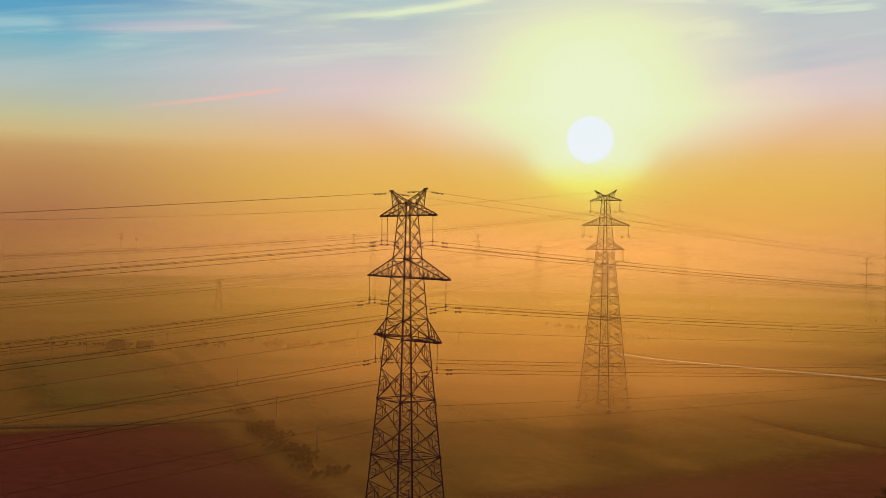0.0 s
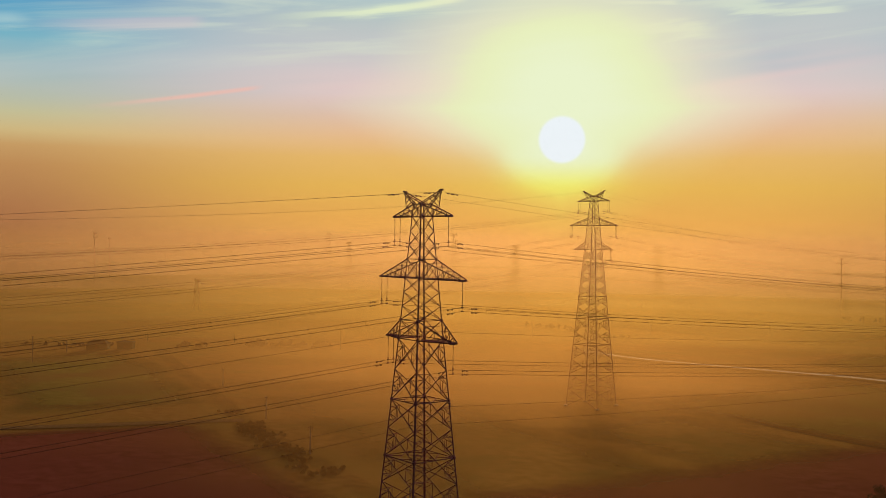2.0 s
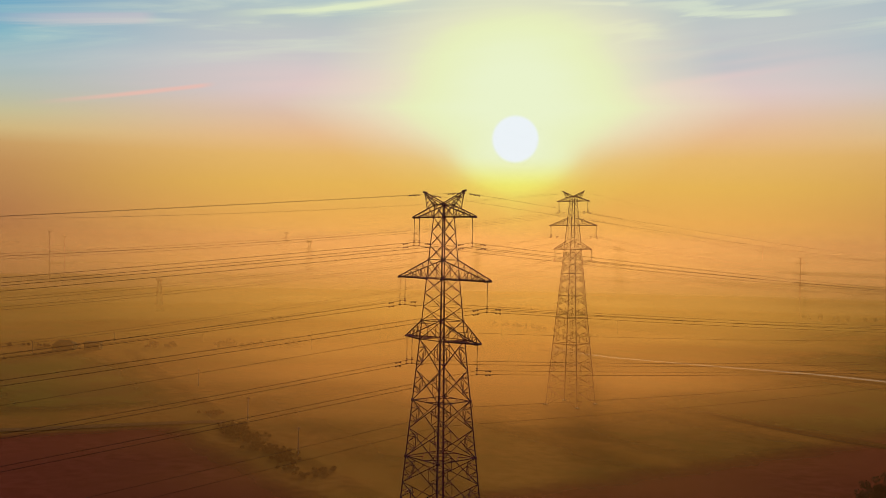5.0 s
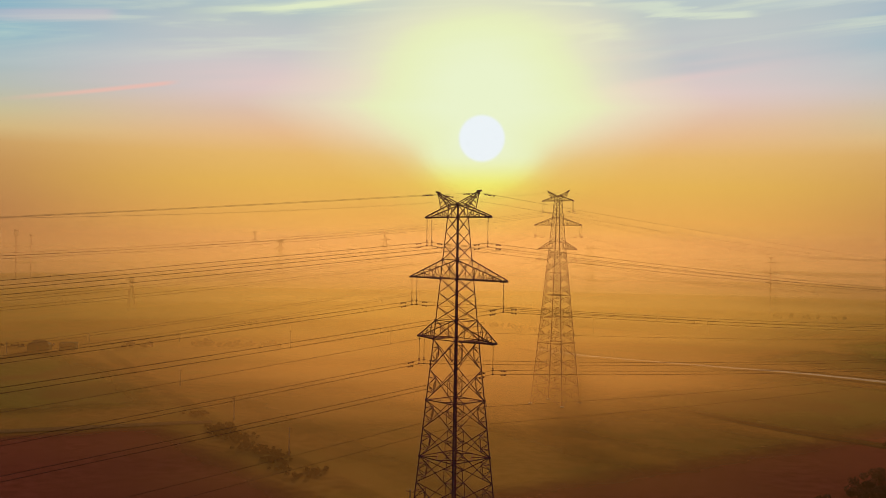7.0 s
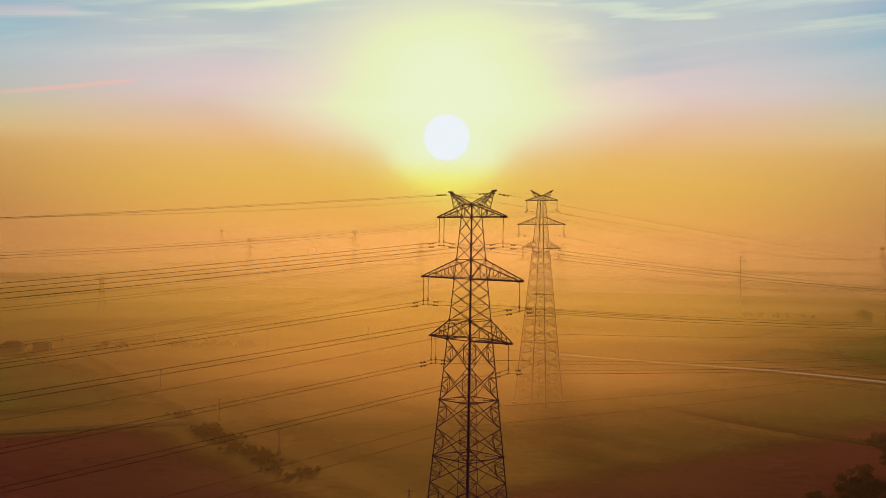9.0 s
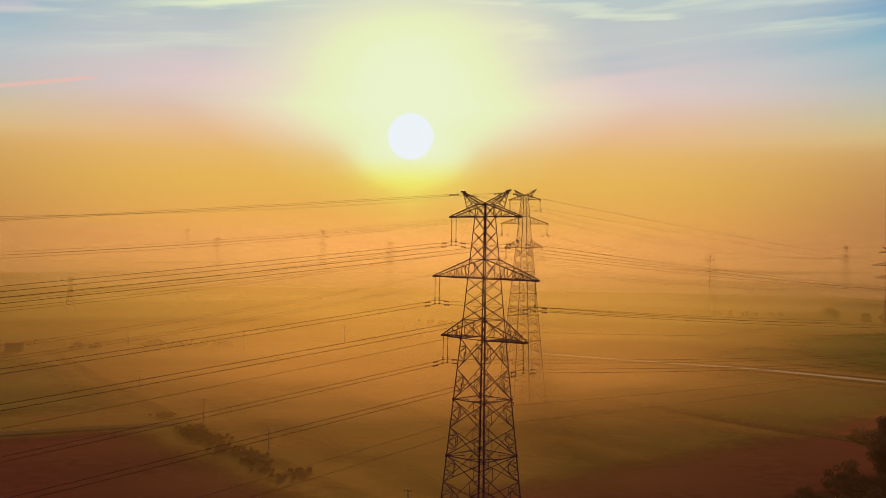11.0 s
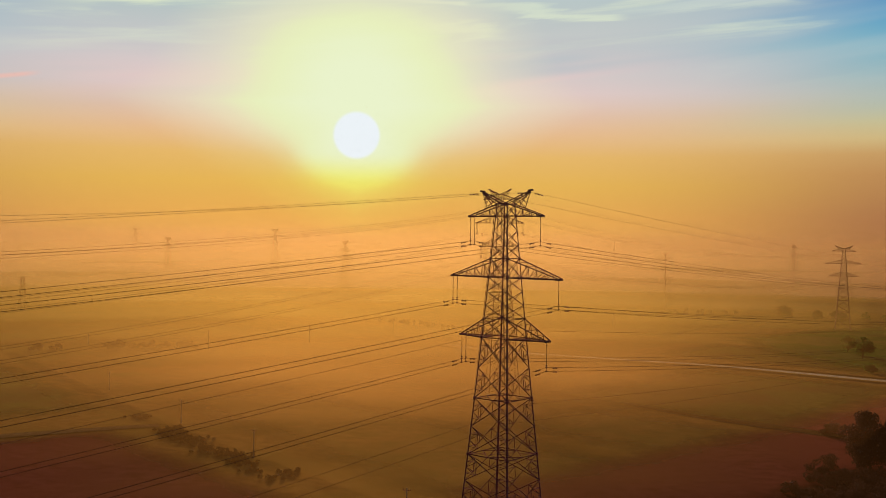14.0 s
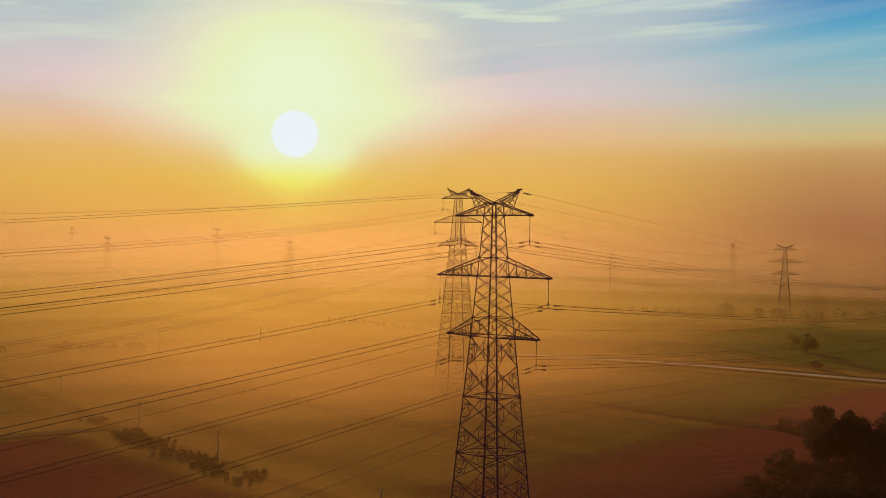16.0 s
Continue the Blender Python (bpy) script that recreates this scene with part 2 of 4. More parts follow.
GREEN = surface("green_leaves", (0.030, 0.070, 0.012), (0.060, 0.115, 0.024), 1.5, spread=0.3, gloss=0, through=0.25)
SCRUB = surface("dry_scrub", (0.092, 0.058, 0.02), (0.15, 0.10, 0.035), 1.5, spread=0.3, gloss=0)
BANK = surface("overgrown_bank", (0.050, 0.028, 0.012), (0.095, 0.056, 0.022), 0.8, gloss=0, soft=True)
BARK = surface("bark", (0.05, 0.035, 0.025), (0.10, 0.07, 0.05), 6.0, 0.9, gloss=0)
WALL = surface("rendered_wall", (0.22, 0.20, 0.17), (0.34, 0.31, 0.27), 2.0, 0.9, gloss=0)
DIM_WALL = surface("stained_wall", (0.035, 0.045, 0.03), (0.06, 0.07, 0.05), 2.0, 0.9, gloss=0)
DAMP = surface("damp_grass", (0.125, 0.088, 0.024), (0.185, 0.130, 0.040), 0.35, 0.95, patch=(0.085, 0.088, 0.024), gloss=0, backlit=0.16, soft=True)
GROVE_FLOOR = surface("dark_grove_floor", (0.035, 0.016, 0.012), (0.06, 0.028, 0.02), 0.8, 0.95, gloss=0, soft=True)
ROOF = surface("grey_roof_tile", (0.035, 0.038, 0.030), (0.07, 0.072, 0.058), 3.0, 0.8, gloss=0)


def water_material():
    m, t = material("still_water")
    b = t.node("ShaderNodeBsdfPrincipled")
    # pale warm base stands in for the sky's reflection; real gloss is kept low
    b.inputs["Base Color"].default_value = (0.17, 0.115, 0.068, 1)
    b.inputs["Roughness"].default_value = 0.7
    b.inputs["Specular IOR Level"].default_value = 0.22
    n = t.node("ShaderNodeBump")
    n.inputs["Strength"].default_value = 0.06
    t.put(n.inputs["Height"], t.noise(t.node("ShaderNodeNewGeometry").outputs["Position"], 1.5))
    t.put(b.inputs["Normal"], n.outputs[0])
    t.put(t.node("ShaderNodeOutputMaterial").inputs[0], b.outputs[0])
    return m


def mist_material():
    """Sheets of thin mist that stand in for haze, tinted by distance from the camera path: they pass most light and
    scatter the rest forwards. The object's colour holds the density.
    """
    m, t = material("morning_mist")
    pos = t.node("ShaderNodeNewGeometry").outputs["Position"]
    z = t.dot(pos, (0, 0, 1))
    swirl = t.noise(t.xyz(t.dot(pos, (0.007, 0, 0)), t.dot(pos, (0, 0.007, 0)), t.dot(pos, (0, 0, 0.045))), 1.0, 3.0, 0.5, 0.4)
    info = t.node("ShaderNodeObjectInfo")
    dens = t.math("MULTIPLY", t.step(z, 0.0, 5.0), t.step(z, 74.0, 30.0))
    dens = t.math("MULTIPLY", dens, t.step(swirl, 0.3, 0.7, 0.72, 1.28))
    # by bearing from the camera path, cut to dim haze towards grove and farm
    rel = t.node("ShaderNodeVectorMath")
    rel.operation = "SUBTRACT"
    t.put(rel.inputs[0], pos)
    rel.inputs[1].default_value = PATH_CENTRE
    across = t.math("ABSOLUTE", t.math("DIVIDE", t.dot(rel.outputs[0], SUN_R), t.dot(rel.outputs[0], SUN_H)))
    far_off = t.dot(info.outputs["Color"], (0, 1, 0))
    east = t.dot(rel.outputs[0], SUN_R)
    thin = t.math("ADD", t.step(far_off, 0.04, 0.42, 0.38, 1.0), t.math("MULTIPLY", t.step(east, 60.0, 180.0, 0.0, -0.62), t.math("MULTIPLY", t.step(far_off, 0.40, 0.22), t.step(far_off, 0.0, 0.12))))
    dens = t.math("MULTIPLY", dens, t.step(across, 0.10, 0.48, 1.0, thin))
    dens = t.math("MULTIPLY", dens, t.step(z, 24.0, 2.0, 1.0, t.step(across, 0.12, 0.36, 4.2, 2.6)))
    # cut near by at crossarm height, so the pylons stay dark
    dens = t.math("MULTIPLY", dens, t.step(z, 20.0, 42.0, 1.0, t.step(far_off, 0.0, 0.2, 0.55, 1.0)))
    dens = t.math("MULTIPLY", dens, t.dot(info.outputs["Color"], (1, 0, 0)), clamp=True)
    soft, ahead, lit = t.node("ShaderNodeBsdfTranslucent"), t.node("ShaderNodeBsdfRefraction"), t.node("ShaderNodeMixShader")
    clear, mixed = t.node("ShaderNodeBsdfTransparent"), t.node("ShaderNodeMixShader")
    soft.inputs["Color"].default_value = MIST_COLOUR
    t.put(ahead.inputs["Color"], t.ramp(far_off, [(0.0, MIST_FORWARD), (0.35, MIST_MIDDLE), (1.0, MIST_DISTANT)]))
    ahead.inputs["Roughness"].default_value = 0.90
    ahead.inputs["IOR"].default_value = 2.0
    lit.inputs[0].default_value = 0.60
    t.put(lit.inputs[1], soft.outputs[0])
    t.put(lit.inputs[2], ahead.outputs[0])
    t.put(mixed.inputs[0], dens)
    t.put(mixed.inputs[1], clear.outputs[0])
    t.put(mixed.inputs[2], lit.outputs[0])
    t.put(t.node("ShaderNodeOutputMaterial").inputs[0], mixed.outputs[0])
    return m


# middle of the camera path, hub of the haze arcs
PATH_CENTRE = Vector((85, -84, 0))
# haze tints by distance; the maroon soft share reddens the sides
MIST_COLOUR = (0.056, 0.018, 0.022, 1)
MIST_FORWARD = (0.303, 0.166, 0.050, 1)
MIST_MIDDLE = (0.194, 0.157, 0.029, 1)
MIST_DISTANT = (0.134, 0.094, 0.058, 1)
WATER = water_material()
MIST = mist_material()


# ---- building helpers ----
def part(name, bm, mat, parent=None, label="", smooth=False):
    """Links a bmesh as one mesh object under a thing or a part."""
    me = bpy.data.meshes.new(name)
    bm.to_mesh(me)
    bm.free()
    me.materials.append(mat)
    if smooth:
        me.polygons.foreach_set("use_smooth", [True] * len(me.polygons))
    ob = new(name, me)
    ob.parent = parent
    if label:
        tagged(ob, label)
    return ob


def empty(name, m=None):
    ob = new(name)
    ob.empty_display_size = 0.5
    if m is not None:
        ob.matrix_basis = m
    return ob


def bar(bm, a, b, w=0.1, shape="box", up=None):
    """A straight steel member from a to b: an angle section ('angle') or a flat box."""
    a, b = Vector(a), Vector(b)
    d = (b - a)
    if d.length < 1e-4:
        return
    d.normalize()
    ref = Vector(up) if up else Vector((0, 0, 1))
    if abs(d.dot(ref)) > 0.97:
        ref = Vector((1, 0, 0))
    u = d.cross(ref).normalized()
    v = u.cross(d)
    h = w / 2
    if shape == "angle":
        th = w * 0.16
        prof = [(-h, -h), (h, -h), (h, -h + th), (-h + th, -h + th), (-h + th, h), (-h, h)]
    else:
        prof = [(-h, -h), (h, -h), (h, h), (-h, h)]
    ra = [bm.verts.new(a + u * x + v * y) for x, y in prof]
    rb = [bm.verts.new(b + u * x + v * y) for x, y in prof]
    n = len(prof)
    for i in range(n):
        bm.faces.new((ra[i], ra[(i + 1) % n], rb[(i + 1) % n], rb[i]))
    bm.faces.new(ra[::-1])
    bm.faces.new(rb)


def tube(bm, pts, r, sides=6, closed=True):
    """A round tube along points; r is one radius or one for each point."""
    pts = [Vector(p) for p in pts]
    rings = []
    for i, p in enumerate(pts):
        d = (pts[min(i + 1, len(pts) - 1)] - pts[max(i - 1, 0)]).normalized()
        ref = Vector((0, 0, 1)) if abs(d.z) < 0.95 else Vector((1, 0, 0))
        u = d.cross(ref).normalized()
        v = u.cross(d)
        rr = r[i] if isinstance(r, (list, tuple)) else r
        rings.append([bm.verts.new(p + (u * math.cos(k * math.tau / sides) + v * math.sin(k * math.tau / sides)) * rr) for k in range(sides)])
    for q, s in zip(rings, rings[1:]):
        for k in range(sides):
            bm.faces.new((q[k], q[(k + 1) % sides], s[(k + 1) % sides], s[k]))
    if closed:
        bm.faces.new(rings[0][::-1])
        bm.faces.new(rings[-1])


def block(bm, lo, hi, bevel=0.0):
    m = Matrix.LocRotScale([(p + q) / 2 for p, q in zip(lo, hi)], None, [q - p for p, q in zip(lo, hi)])
    g = bmesh.ops.create_cube(bm, size=1.0, matrix=m)
    if bevel:
        edges = list({e for v in g["verts"] for e in v.link_edges})
        bmesh.ops.bevel(bm, geom=edges, offset=bevel, segments=1, affect="EDGES")


def lerp(a, b, f):
    return Vector(a).lerp(Vector(b), f)


# ---- lattice towers ----
def half_width(d):
    """Half the width of the tower's body d metres below its top crossarm."""
    return 0.873 + 0.0712 * d if d < 14.6 else 1.91 + 0.0755 * (d - 14.6)


ARMS = ((0.0, -1.45, 5.23, 0.42), (7.37, 5.09, 7.91, 0.45), (14.62, 12.35, 6.36, 0.42))  # foot and shoulder below the top arm, reach, half depth at the tip


def tower(height, m, label, fine=True, arms=ARMS, peak=3.59, stout=1.0):
    """A lattice suspension tower whose top crossarm is `height` above ground."""
    thing = empty("transmission_tower", m)
    tagged(thing, label, "pylon", "lattice towers of the power lines")
    k = stout
    drops = [-1.45, 0.0, 1.75, 3.4, 5.09, 7.37, 9.05, 10.7, 12.35, 14.6, 18.25, 21.9, 25.3, 28.66, 31.8, 35.4, 39.2, 43.2]
    while height - drops[-1] > 5.5:
        drops.append(drops[-1] + 4.4)
    drops = [d for d in drops if height - d > 3.0] + [height]
    belts = {-1.45, 0.0, 5.09, 7.37, 12.35, 14.6, 21.9, 28.66, 35.4, 43.2, drops[-2]}
    corner = lambda d, i: Vector(((-1, 1, 1, -1)[i % 4] * half_width(d), (-1, -1, 1, 1)[i % 4] * half_width(d), height - d))
    for i in range(4):
        # one angle section, bent at the waist and heavier towards the ground
        sx, sy = (-1, 1, 1, -1)[i], (-1, -1, 1, 1)[i]
        bm = bmesh.new()
        rings = []
        for d, w in ((drops[0], 0.115), (14.6, 0.145), (height, 0.21)):
            c, th = corner(d, i), 0.03
            rings.append([bm.verts.new((c.x - sx * (x - 0.3) * w * k, c.y - sy * (y - 0.3) * w * k, c.z)) for x, y in ((0, 0), (1, 0), (1, th / w), (th / w, th / w), (th / w, 1), (0, 1))])
        for q, s in zip(rings, rings[1:]):
            for j in range(6):
                bm.faces.new((q[j], q[(j + 1) % 6], s[(j + 1) % 6], s[j]))
        bm.faces.new(rings[0])
        bm.faces.new(rings[-1][::-1])
        bmesh.ops.recalc_face_normals(bm, faces=bm.faces[:])
        part("leg", bm, STEEL, thing)
        bm = bmesh.new()
        foot = corner(height, i)
        block(bm, (foot.x - 0.5, foot.y - 0.5, -0.6), (foot.x + 0.5, foot.y + 0.5, 0.35), 0.04)
        part("footing", bm, CONCRETE, thing, "concrete footing block")
    for d0, d1 in zip(drops, drops[1:]):
        for i in range(4):
            a0, b0, a1, b1 = corner(d0, i), corner(d0, i + 1), corner(d1, i), corner(d1, i + 1)
            bm = bmesh.new()
            w = (0.066 if d1 < 15 else 0.085) * k
            bar(bm, a0, b1, w, "angle")
            bar(bm, b0, a1, w, "angle")
            if d0 in belts:
                bar(bm, a0, b0, w * 1.1, "angle")
            if d1 > 15 and fine:
                # stiffeners between the crossing braces and the legs
                mid = (a0 + b0 + a1 + b1) / 4
                s = w * 0.62
                for (p0, p1) in ((a0, a1), (b0, b1)):
                    for f in (0.28, 0.72):
                        e = lerp(p0, p1, 0.5)
                        q = lerp(p0 if f < 0.5 else p1, mid, 0.5)
                        bar(bm, e, q, s)
                        bar(bm, lerp(p0, p1, f), q, s)
                        bar(bm, q, lerp(q, Vector((q.x, q.y, (p1 if f < 0.5 else p0).z)), 0.42), s * 0.9)
            part("lattice_panel", bm, STEEL, thing)
    # gusset plates at the main joints
    for d in sorted(belts):
        if d > height - 4:
            continue
        g = 0.13 if d > 15 else 0.12
        for i in range(4):
            bm = bmesh.new()
            c = corner(d, i)
            block(bm, (c.x - g * k, c.y - g * k, c.z - g * 1.3 * k), (c.x + g * k, c.y + g * k, c.z + g * 1.3 * k), 0.03)
            part("joint_plate", bm, STEEL, thing)
    # flat diaphragms
    for d in [b for b in (21.9, 28.66, 35.4, 43.2) if b in drops]:
        bm = bmesh.new()
        mids = [(corner(d, i) + corner(d, i + 1)) / 2 for i in range(4)]
        for i in range(4):
            bar(bm, mids[i], mids[(i + 1) % 4], 0.08 * k, "angle")
            bar(bm, corner(d, i), (mids[i] + mids[(i + 3) % 4]) / 2, 0.07 * k)
        part("diaphragm", bm, STEEL, thing)
    # crossarms
    for foot, shoulder, reach, deep in arms:
        for s in (-1, 1):
            bm = bmesh.new()
            zf, zs = height - foot, height - shoulder
            wf, ws = half_width(foot), half_width(shoulder)
            n = 5 if reach > 7 else 4
            for y in (-1, 1):
                tip = Vector((s * reach, y * deep, zf - 0.02))
                low, top = Vector((s * wf, y * wf, zf)), Vector((s * ws, y * ws, zs))
                bar(bm, low, tip, 0.13 * k, "angle")
                bar(bm, top, tip + Vector((0, 0, 0.12)), 0.11 * k, "angle")
                for j in range(1, n):
                    f = j / n
                    p, q = lerp(low, tip, f), lerp(top, tip, f)
                    bar(bm, p, q, 0.06 * k)
                    bar(bm, q, lerp(low, tip, (j - 1) / n), 0.055 * k)
                    if fine and f < 0.7:
                        bar(bm, lerp(p, q, 0.5), lerp(low, tip, (j - 0.5) / n), 0.04 * k)
            for j in range(n + 1):
                f = j / n
                row = [lerp((s * wf, y * wf, zf), (s * reach, y * deep, zf - 0.02), f) for y in (-1, 1)]
                bar(bm, row[0], row[1], 0.07 * k)
                row2 = [lerp((s * ws, y * ws, zs), (s * reach, y * deep, zf + 0.1), f) for y in (-1, 1)]
                bar(bm, row2[0], row2[1], 0.06 * k)
                if j < n:
                    nxt = lerp((s * wf, wf, zf), (s * reach, deep, zf - 0.02), (j + 1) / n)
                    bar(bm, row[0], nxt, 0.055 * k)
            arm = part("crossarm", bm, STEEL, thing)
            bm = bmesh.new()
            block(bm, (s * reach - 0.28, -deep - 0.08, zf - 0.13), (s * reach + 0.12, deep + 0.08, zf + 0.11), 0.04)
            part("tip_plate", bm, STEEL, arm)
    # horns that carry the earth wires
    zt, wt = height + 1.45, half_width(-1.45)
    for s in (-1, 1):
        bm = bmesh.new()
        end = Vector((s * peak, 0, height + 3.03))
        for y in (-1, 1):
            tip = end + Vector((0, y * 0.1, 0))
            inner = Vector((s * 0.12, y * wt, zt))
            outer = Vector((s * 2.35, y * 0.66, height + 0.98))
            waist = Vector((s * wt, y * wt, zt))
            bar(bm, inner, tip, 0.12 * k, "angle")
            bar(bm, waist, tip - Vector((0, 0, 0.25)), 0.10 * k, "angle")
            bar(bm, outer, tip - Vector((s * 0.1, 0, 0.1)), 0.09 * k, "angle")
            for f0, f1 in ((0.25, 0.1), (0.45, 0.35), (0.65, 0.6), (0.85, 0.8)):
                bar(bm, lerp(inner, tip, f0), lerp(outer, tip, f1), 0.05 * k)
                bar(bm, lerp(waist, tip, f0), lerp(outer, tip, max(0.0, f1 - 0.1)), 0.05 * k)
            bar(bm, lerp(inner, tip, 0.6), lerp(inner, tip, 0.6) * 1.0 + Vector((0, -y * 0.4, 0)), 0.05 * k)
        horn = part("earth_wire_horn", bm, STEEL, thing)
        bm = bmesh.new()
        bar(bm, end - Vector((s * 0.35, 0, 0)), end + Vector((s * 0.35, 0, 0.05)), 0.2 * k)
        part("wire_bracket", bm, STEEL, horn)
    bm = bmesh.new()
    c = [corner(-1.45, i) for i in range(4)]
    for i in range(4):
        bar(bm, c[i], c[(i + 1) % 4], 0.11 * k, "angle")
    bar(bm, c[0], c[2], 0.07 * k)
    bar(bm, c[1], c[3], 0.07 * k)
    part("top_frame", bm, STEEL, thing)
    return thing


def insulator_string(m, label):
    """A composite suspension string with sheds, rings and two clamps, one above the other."""
    thing = empty("insulator_string", m)
    tagged(thing, label, "insulator", "suspension strings of the power lines")
    bm = bmesh.new()
    tube(bm, [(0, 0, 0), (0, 0, -0.3)], 0.035)
    block(bm, (-0.05, -0.03, -0.42), (0.05, 0.03, -0.28), 0.01)
    part("shackle", bm, STEEL, thing, "galvanised steel shackle")
    bm = bmesh.new()
    pts, rad = [], []
    for j in range(22):
        z = -0.42 - j * 0.1
        pts += [(0, 0, z), (0, 0, z - 0.03), (0, 0, z - 0.04)]
        rad += [0.026, 0.058, 0.026]
    tube(bm, pts, rad, 6)
    part("insulator_rod", bm, RUBBER, thing, "brown rod with small sheds")
    bm = bmesh.new()
    tube(bm, [(0, 0, -2.6), (0, 0, -3.38)], 0.03)
    block(bm, (-0.12, -0.05, -2.72), (0.12, 0.05, -2.62), 0.02)
    link = part("link", bm, STEEL, thing, "steel link under the insulator")
    for z in (-2.9, -3.35):
        bm = bmesh.new()
        tube(bm, [(0, -0.17, z + 0.02), (0, -0.08, z), (0, 0.08, z), (0, 0.17, z + 0.02)], [0.04, 0.075, 0.075, 0.04])
        part("clamp", bm, STEEL, link)
    return thing


def damper(m):
    """A vibration damper: two weights on a short rod under the conductor."""
    thing = empty("vibration_damper", m)
    tagged(thing, "small dark steel damper clamped to the conductor", "damper", "vibration dampers on the conductors")
    bm = bmesh.new()
    tube(bm, [(0, -0.26, -0.10), (0, 0.26, -0.10)], 0.014, 5)
    block(bm, (-0.03, -0.03, -0.13), (0.03, 0.03, 0.03))
    rod = part("rod", bm, STEEL, thing)
    for s in (-1, 1):
        bm = bmesh.new()
        tube(bm, [(0, s * 0.22, -0.10), (0, s * 0.38, -0.10)], [0.075, 0.085], 6)
        part("weight", bm, STEEL, rod)
    return thing


def wire(pts, r, label, name="conductor", group="conductors of the power lines"):
    bm = bmesh.new()
    tube(bm, pts, r, 5)
    return tagged(part(name, bm, WIRE), label, "power cable", group)


def sag(s, k, d):
    return -s * abs(d) + k * d * d


def line_point(base, d_fwd, d_back, x, z0, d, right, left):
    """A point of a wire at distance d along the line (minus: the way back) from a tower at base."""
    s, k = right if d >= 0 else left
    way = d_fwd if d >= 0 else d_back
    n = Vector((d_fwd.y, -d_fwd.x, 0))
    return Vector((base[0], base[1], 0)) + n * x + way * abs(d) + Vector((0, 0, z0 + sag(s, k, d)))


def steps(a, b, n):
    return [a + (b - a) * i / n for i in range(n + 1)]


# the nearer line runs along y, past the first tower at the origin
TOP = 52.0
near_tower = tower(TOP, pose(0, 0, 0), "tall dark galvanised steel lattice pylon with three crossarms")
SLOPE = (0.083, 0.000115)
AHEAD, BACK = Vector((0, 1, 0)), Vector((0, -1, 0))
first_string = first_damper = None
for foot, shoulder, reach, deep in ARMS:
    for s in (-1, 1):
        x = s * (reach - 0.12)
        z = TOP - foot - 0.13
        for y in ((-0.4, 0.4) if s < 0 else (0.0,)):
            m = pose(x, y, z)
            if first_string is None:
                first_string = insulator_string(m, "slim brown insulator string hanging from a steel crossarm")
            else:
                copy_thing(first_string, m)
        for drop in (2.9, 3.35):
            at = lambda d: line_point((0, 0), AHEAD, BACK, x, z - drop, d, SLOPE, SLOPE)
            wire([at(d) for d in steps(-420, -60, 20) + steps(-57, 57, 38) + steps(60, 420, 30)], 0.021, "dark stranded conductor of a twin bundle, sagging from the pylon")
            for d in (-1.75, 1.75):
                p = at(d)
                m = pose(p.x, p.y, p.z, -4.7 if d > 0 else 4.7)
                if first_damper is None:
                    first_damper = damper(m)
                else:
                    copy_thing(first_damper, m)
for s in (-1, 1):
    at = lambda d: line_point((0, 0), AHEAD, BACK, s * 3.59, TOP + 2.85, d, (0.086, 0.0001), (0.086, 0.0001))
    wire([at(d) for d in steps(-420, -60, 20) + steps(-57, 57, 38) + steps(60, 420, 30)], 0.012, "thin steel earth wire strung from the pylon's horn", "earth_wire", "earth wires")
    for d in (-1.3, -2.1, 1.3, 2.1):
        p = at(d)
        copy_thing(first_damper, pose(p.x, p.y, p.z, -4.7 if d > 0 else 4.7))

# the second line, behind it
FAR = Vector((-116.0, 150.3, 0))
FAR_TOP = 61.75
tower(FAR_TOP, pose(FAR.x, FAR.y, 0, 0, 0, 12), "tall hazy steel lattice pylon with three crossarms", stout=1.05)
END = Vector((-132.0, 501.0, 0))
F_AHEAD = (END - FAR).normalized()
F_BACK = -Vector((-math.sin(radians(14)), math.cos(radians(14)), 0))
turn12 = pose(FAR.x, FAR.y, 0, 0, 0, 12)
for foot, shoulder, reach, deep in ARMS:
    for s in (-1, 1):
        x = s * (reach - 0.12)
        z = FAR_TOP - foot - 0.13
        for y in (-0.4, 0.4):
            copy_thing(first_string, turn12 @ pose(x, y, z))
        for drop in (2.9, 3.35):
            at = lambda d: line_point(FAR, F_AHEAD, F_BACK, x, z - drop, d, (0.1255, 0.00025), (0.10, 0.00017))
            wire([at(d) for d in steps(-380, -2, 60) + steps(0, 351, 60)], 0.019, "hazy stranded conductor of a twin bundle behind the first line")
            for d in (-1.75, 1.75):
                p = at(d)
                copy_thing(first_damper, pose(p.x, p.y, p.z, -6 if d > 0 else 6, 0, 12))
for s in (-1, 1):
    at = lambda d: line_point(FAR, F_AHEAD, F_BACK, s * 3.59, FAR_TOP + 2.85, d, (0.12, 0.00022), (0.10, 0.00016))
    wire([at(d) for d in steps(-380, -2, 50) + steps(0, 351, 50)], 0.010, "thin hazy earth wire of the second line", "earth_wire", "earth wires")

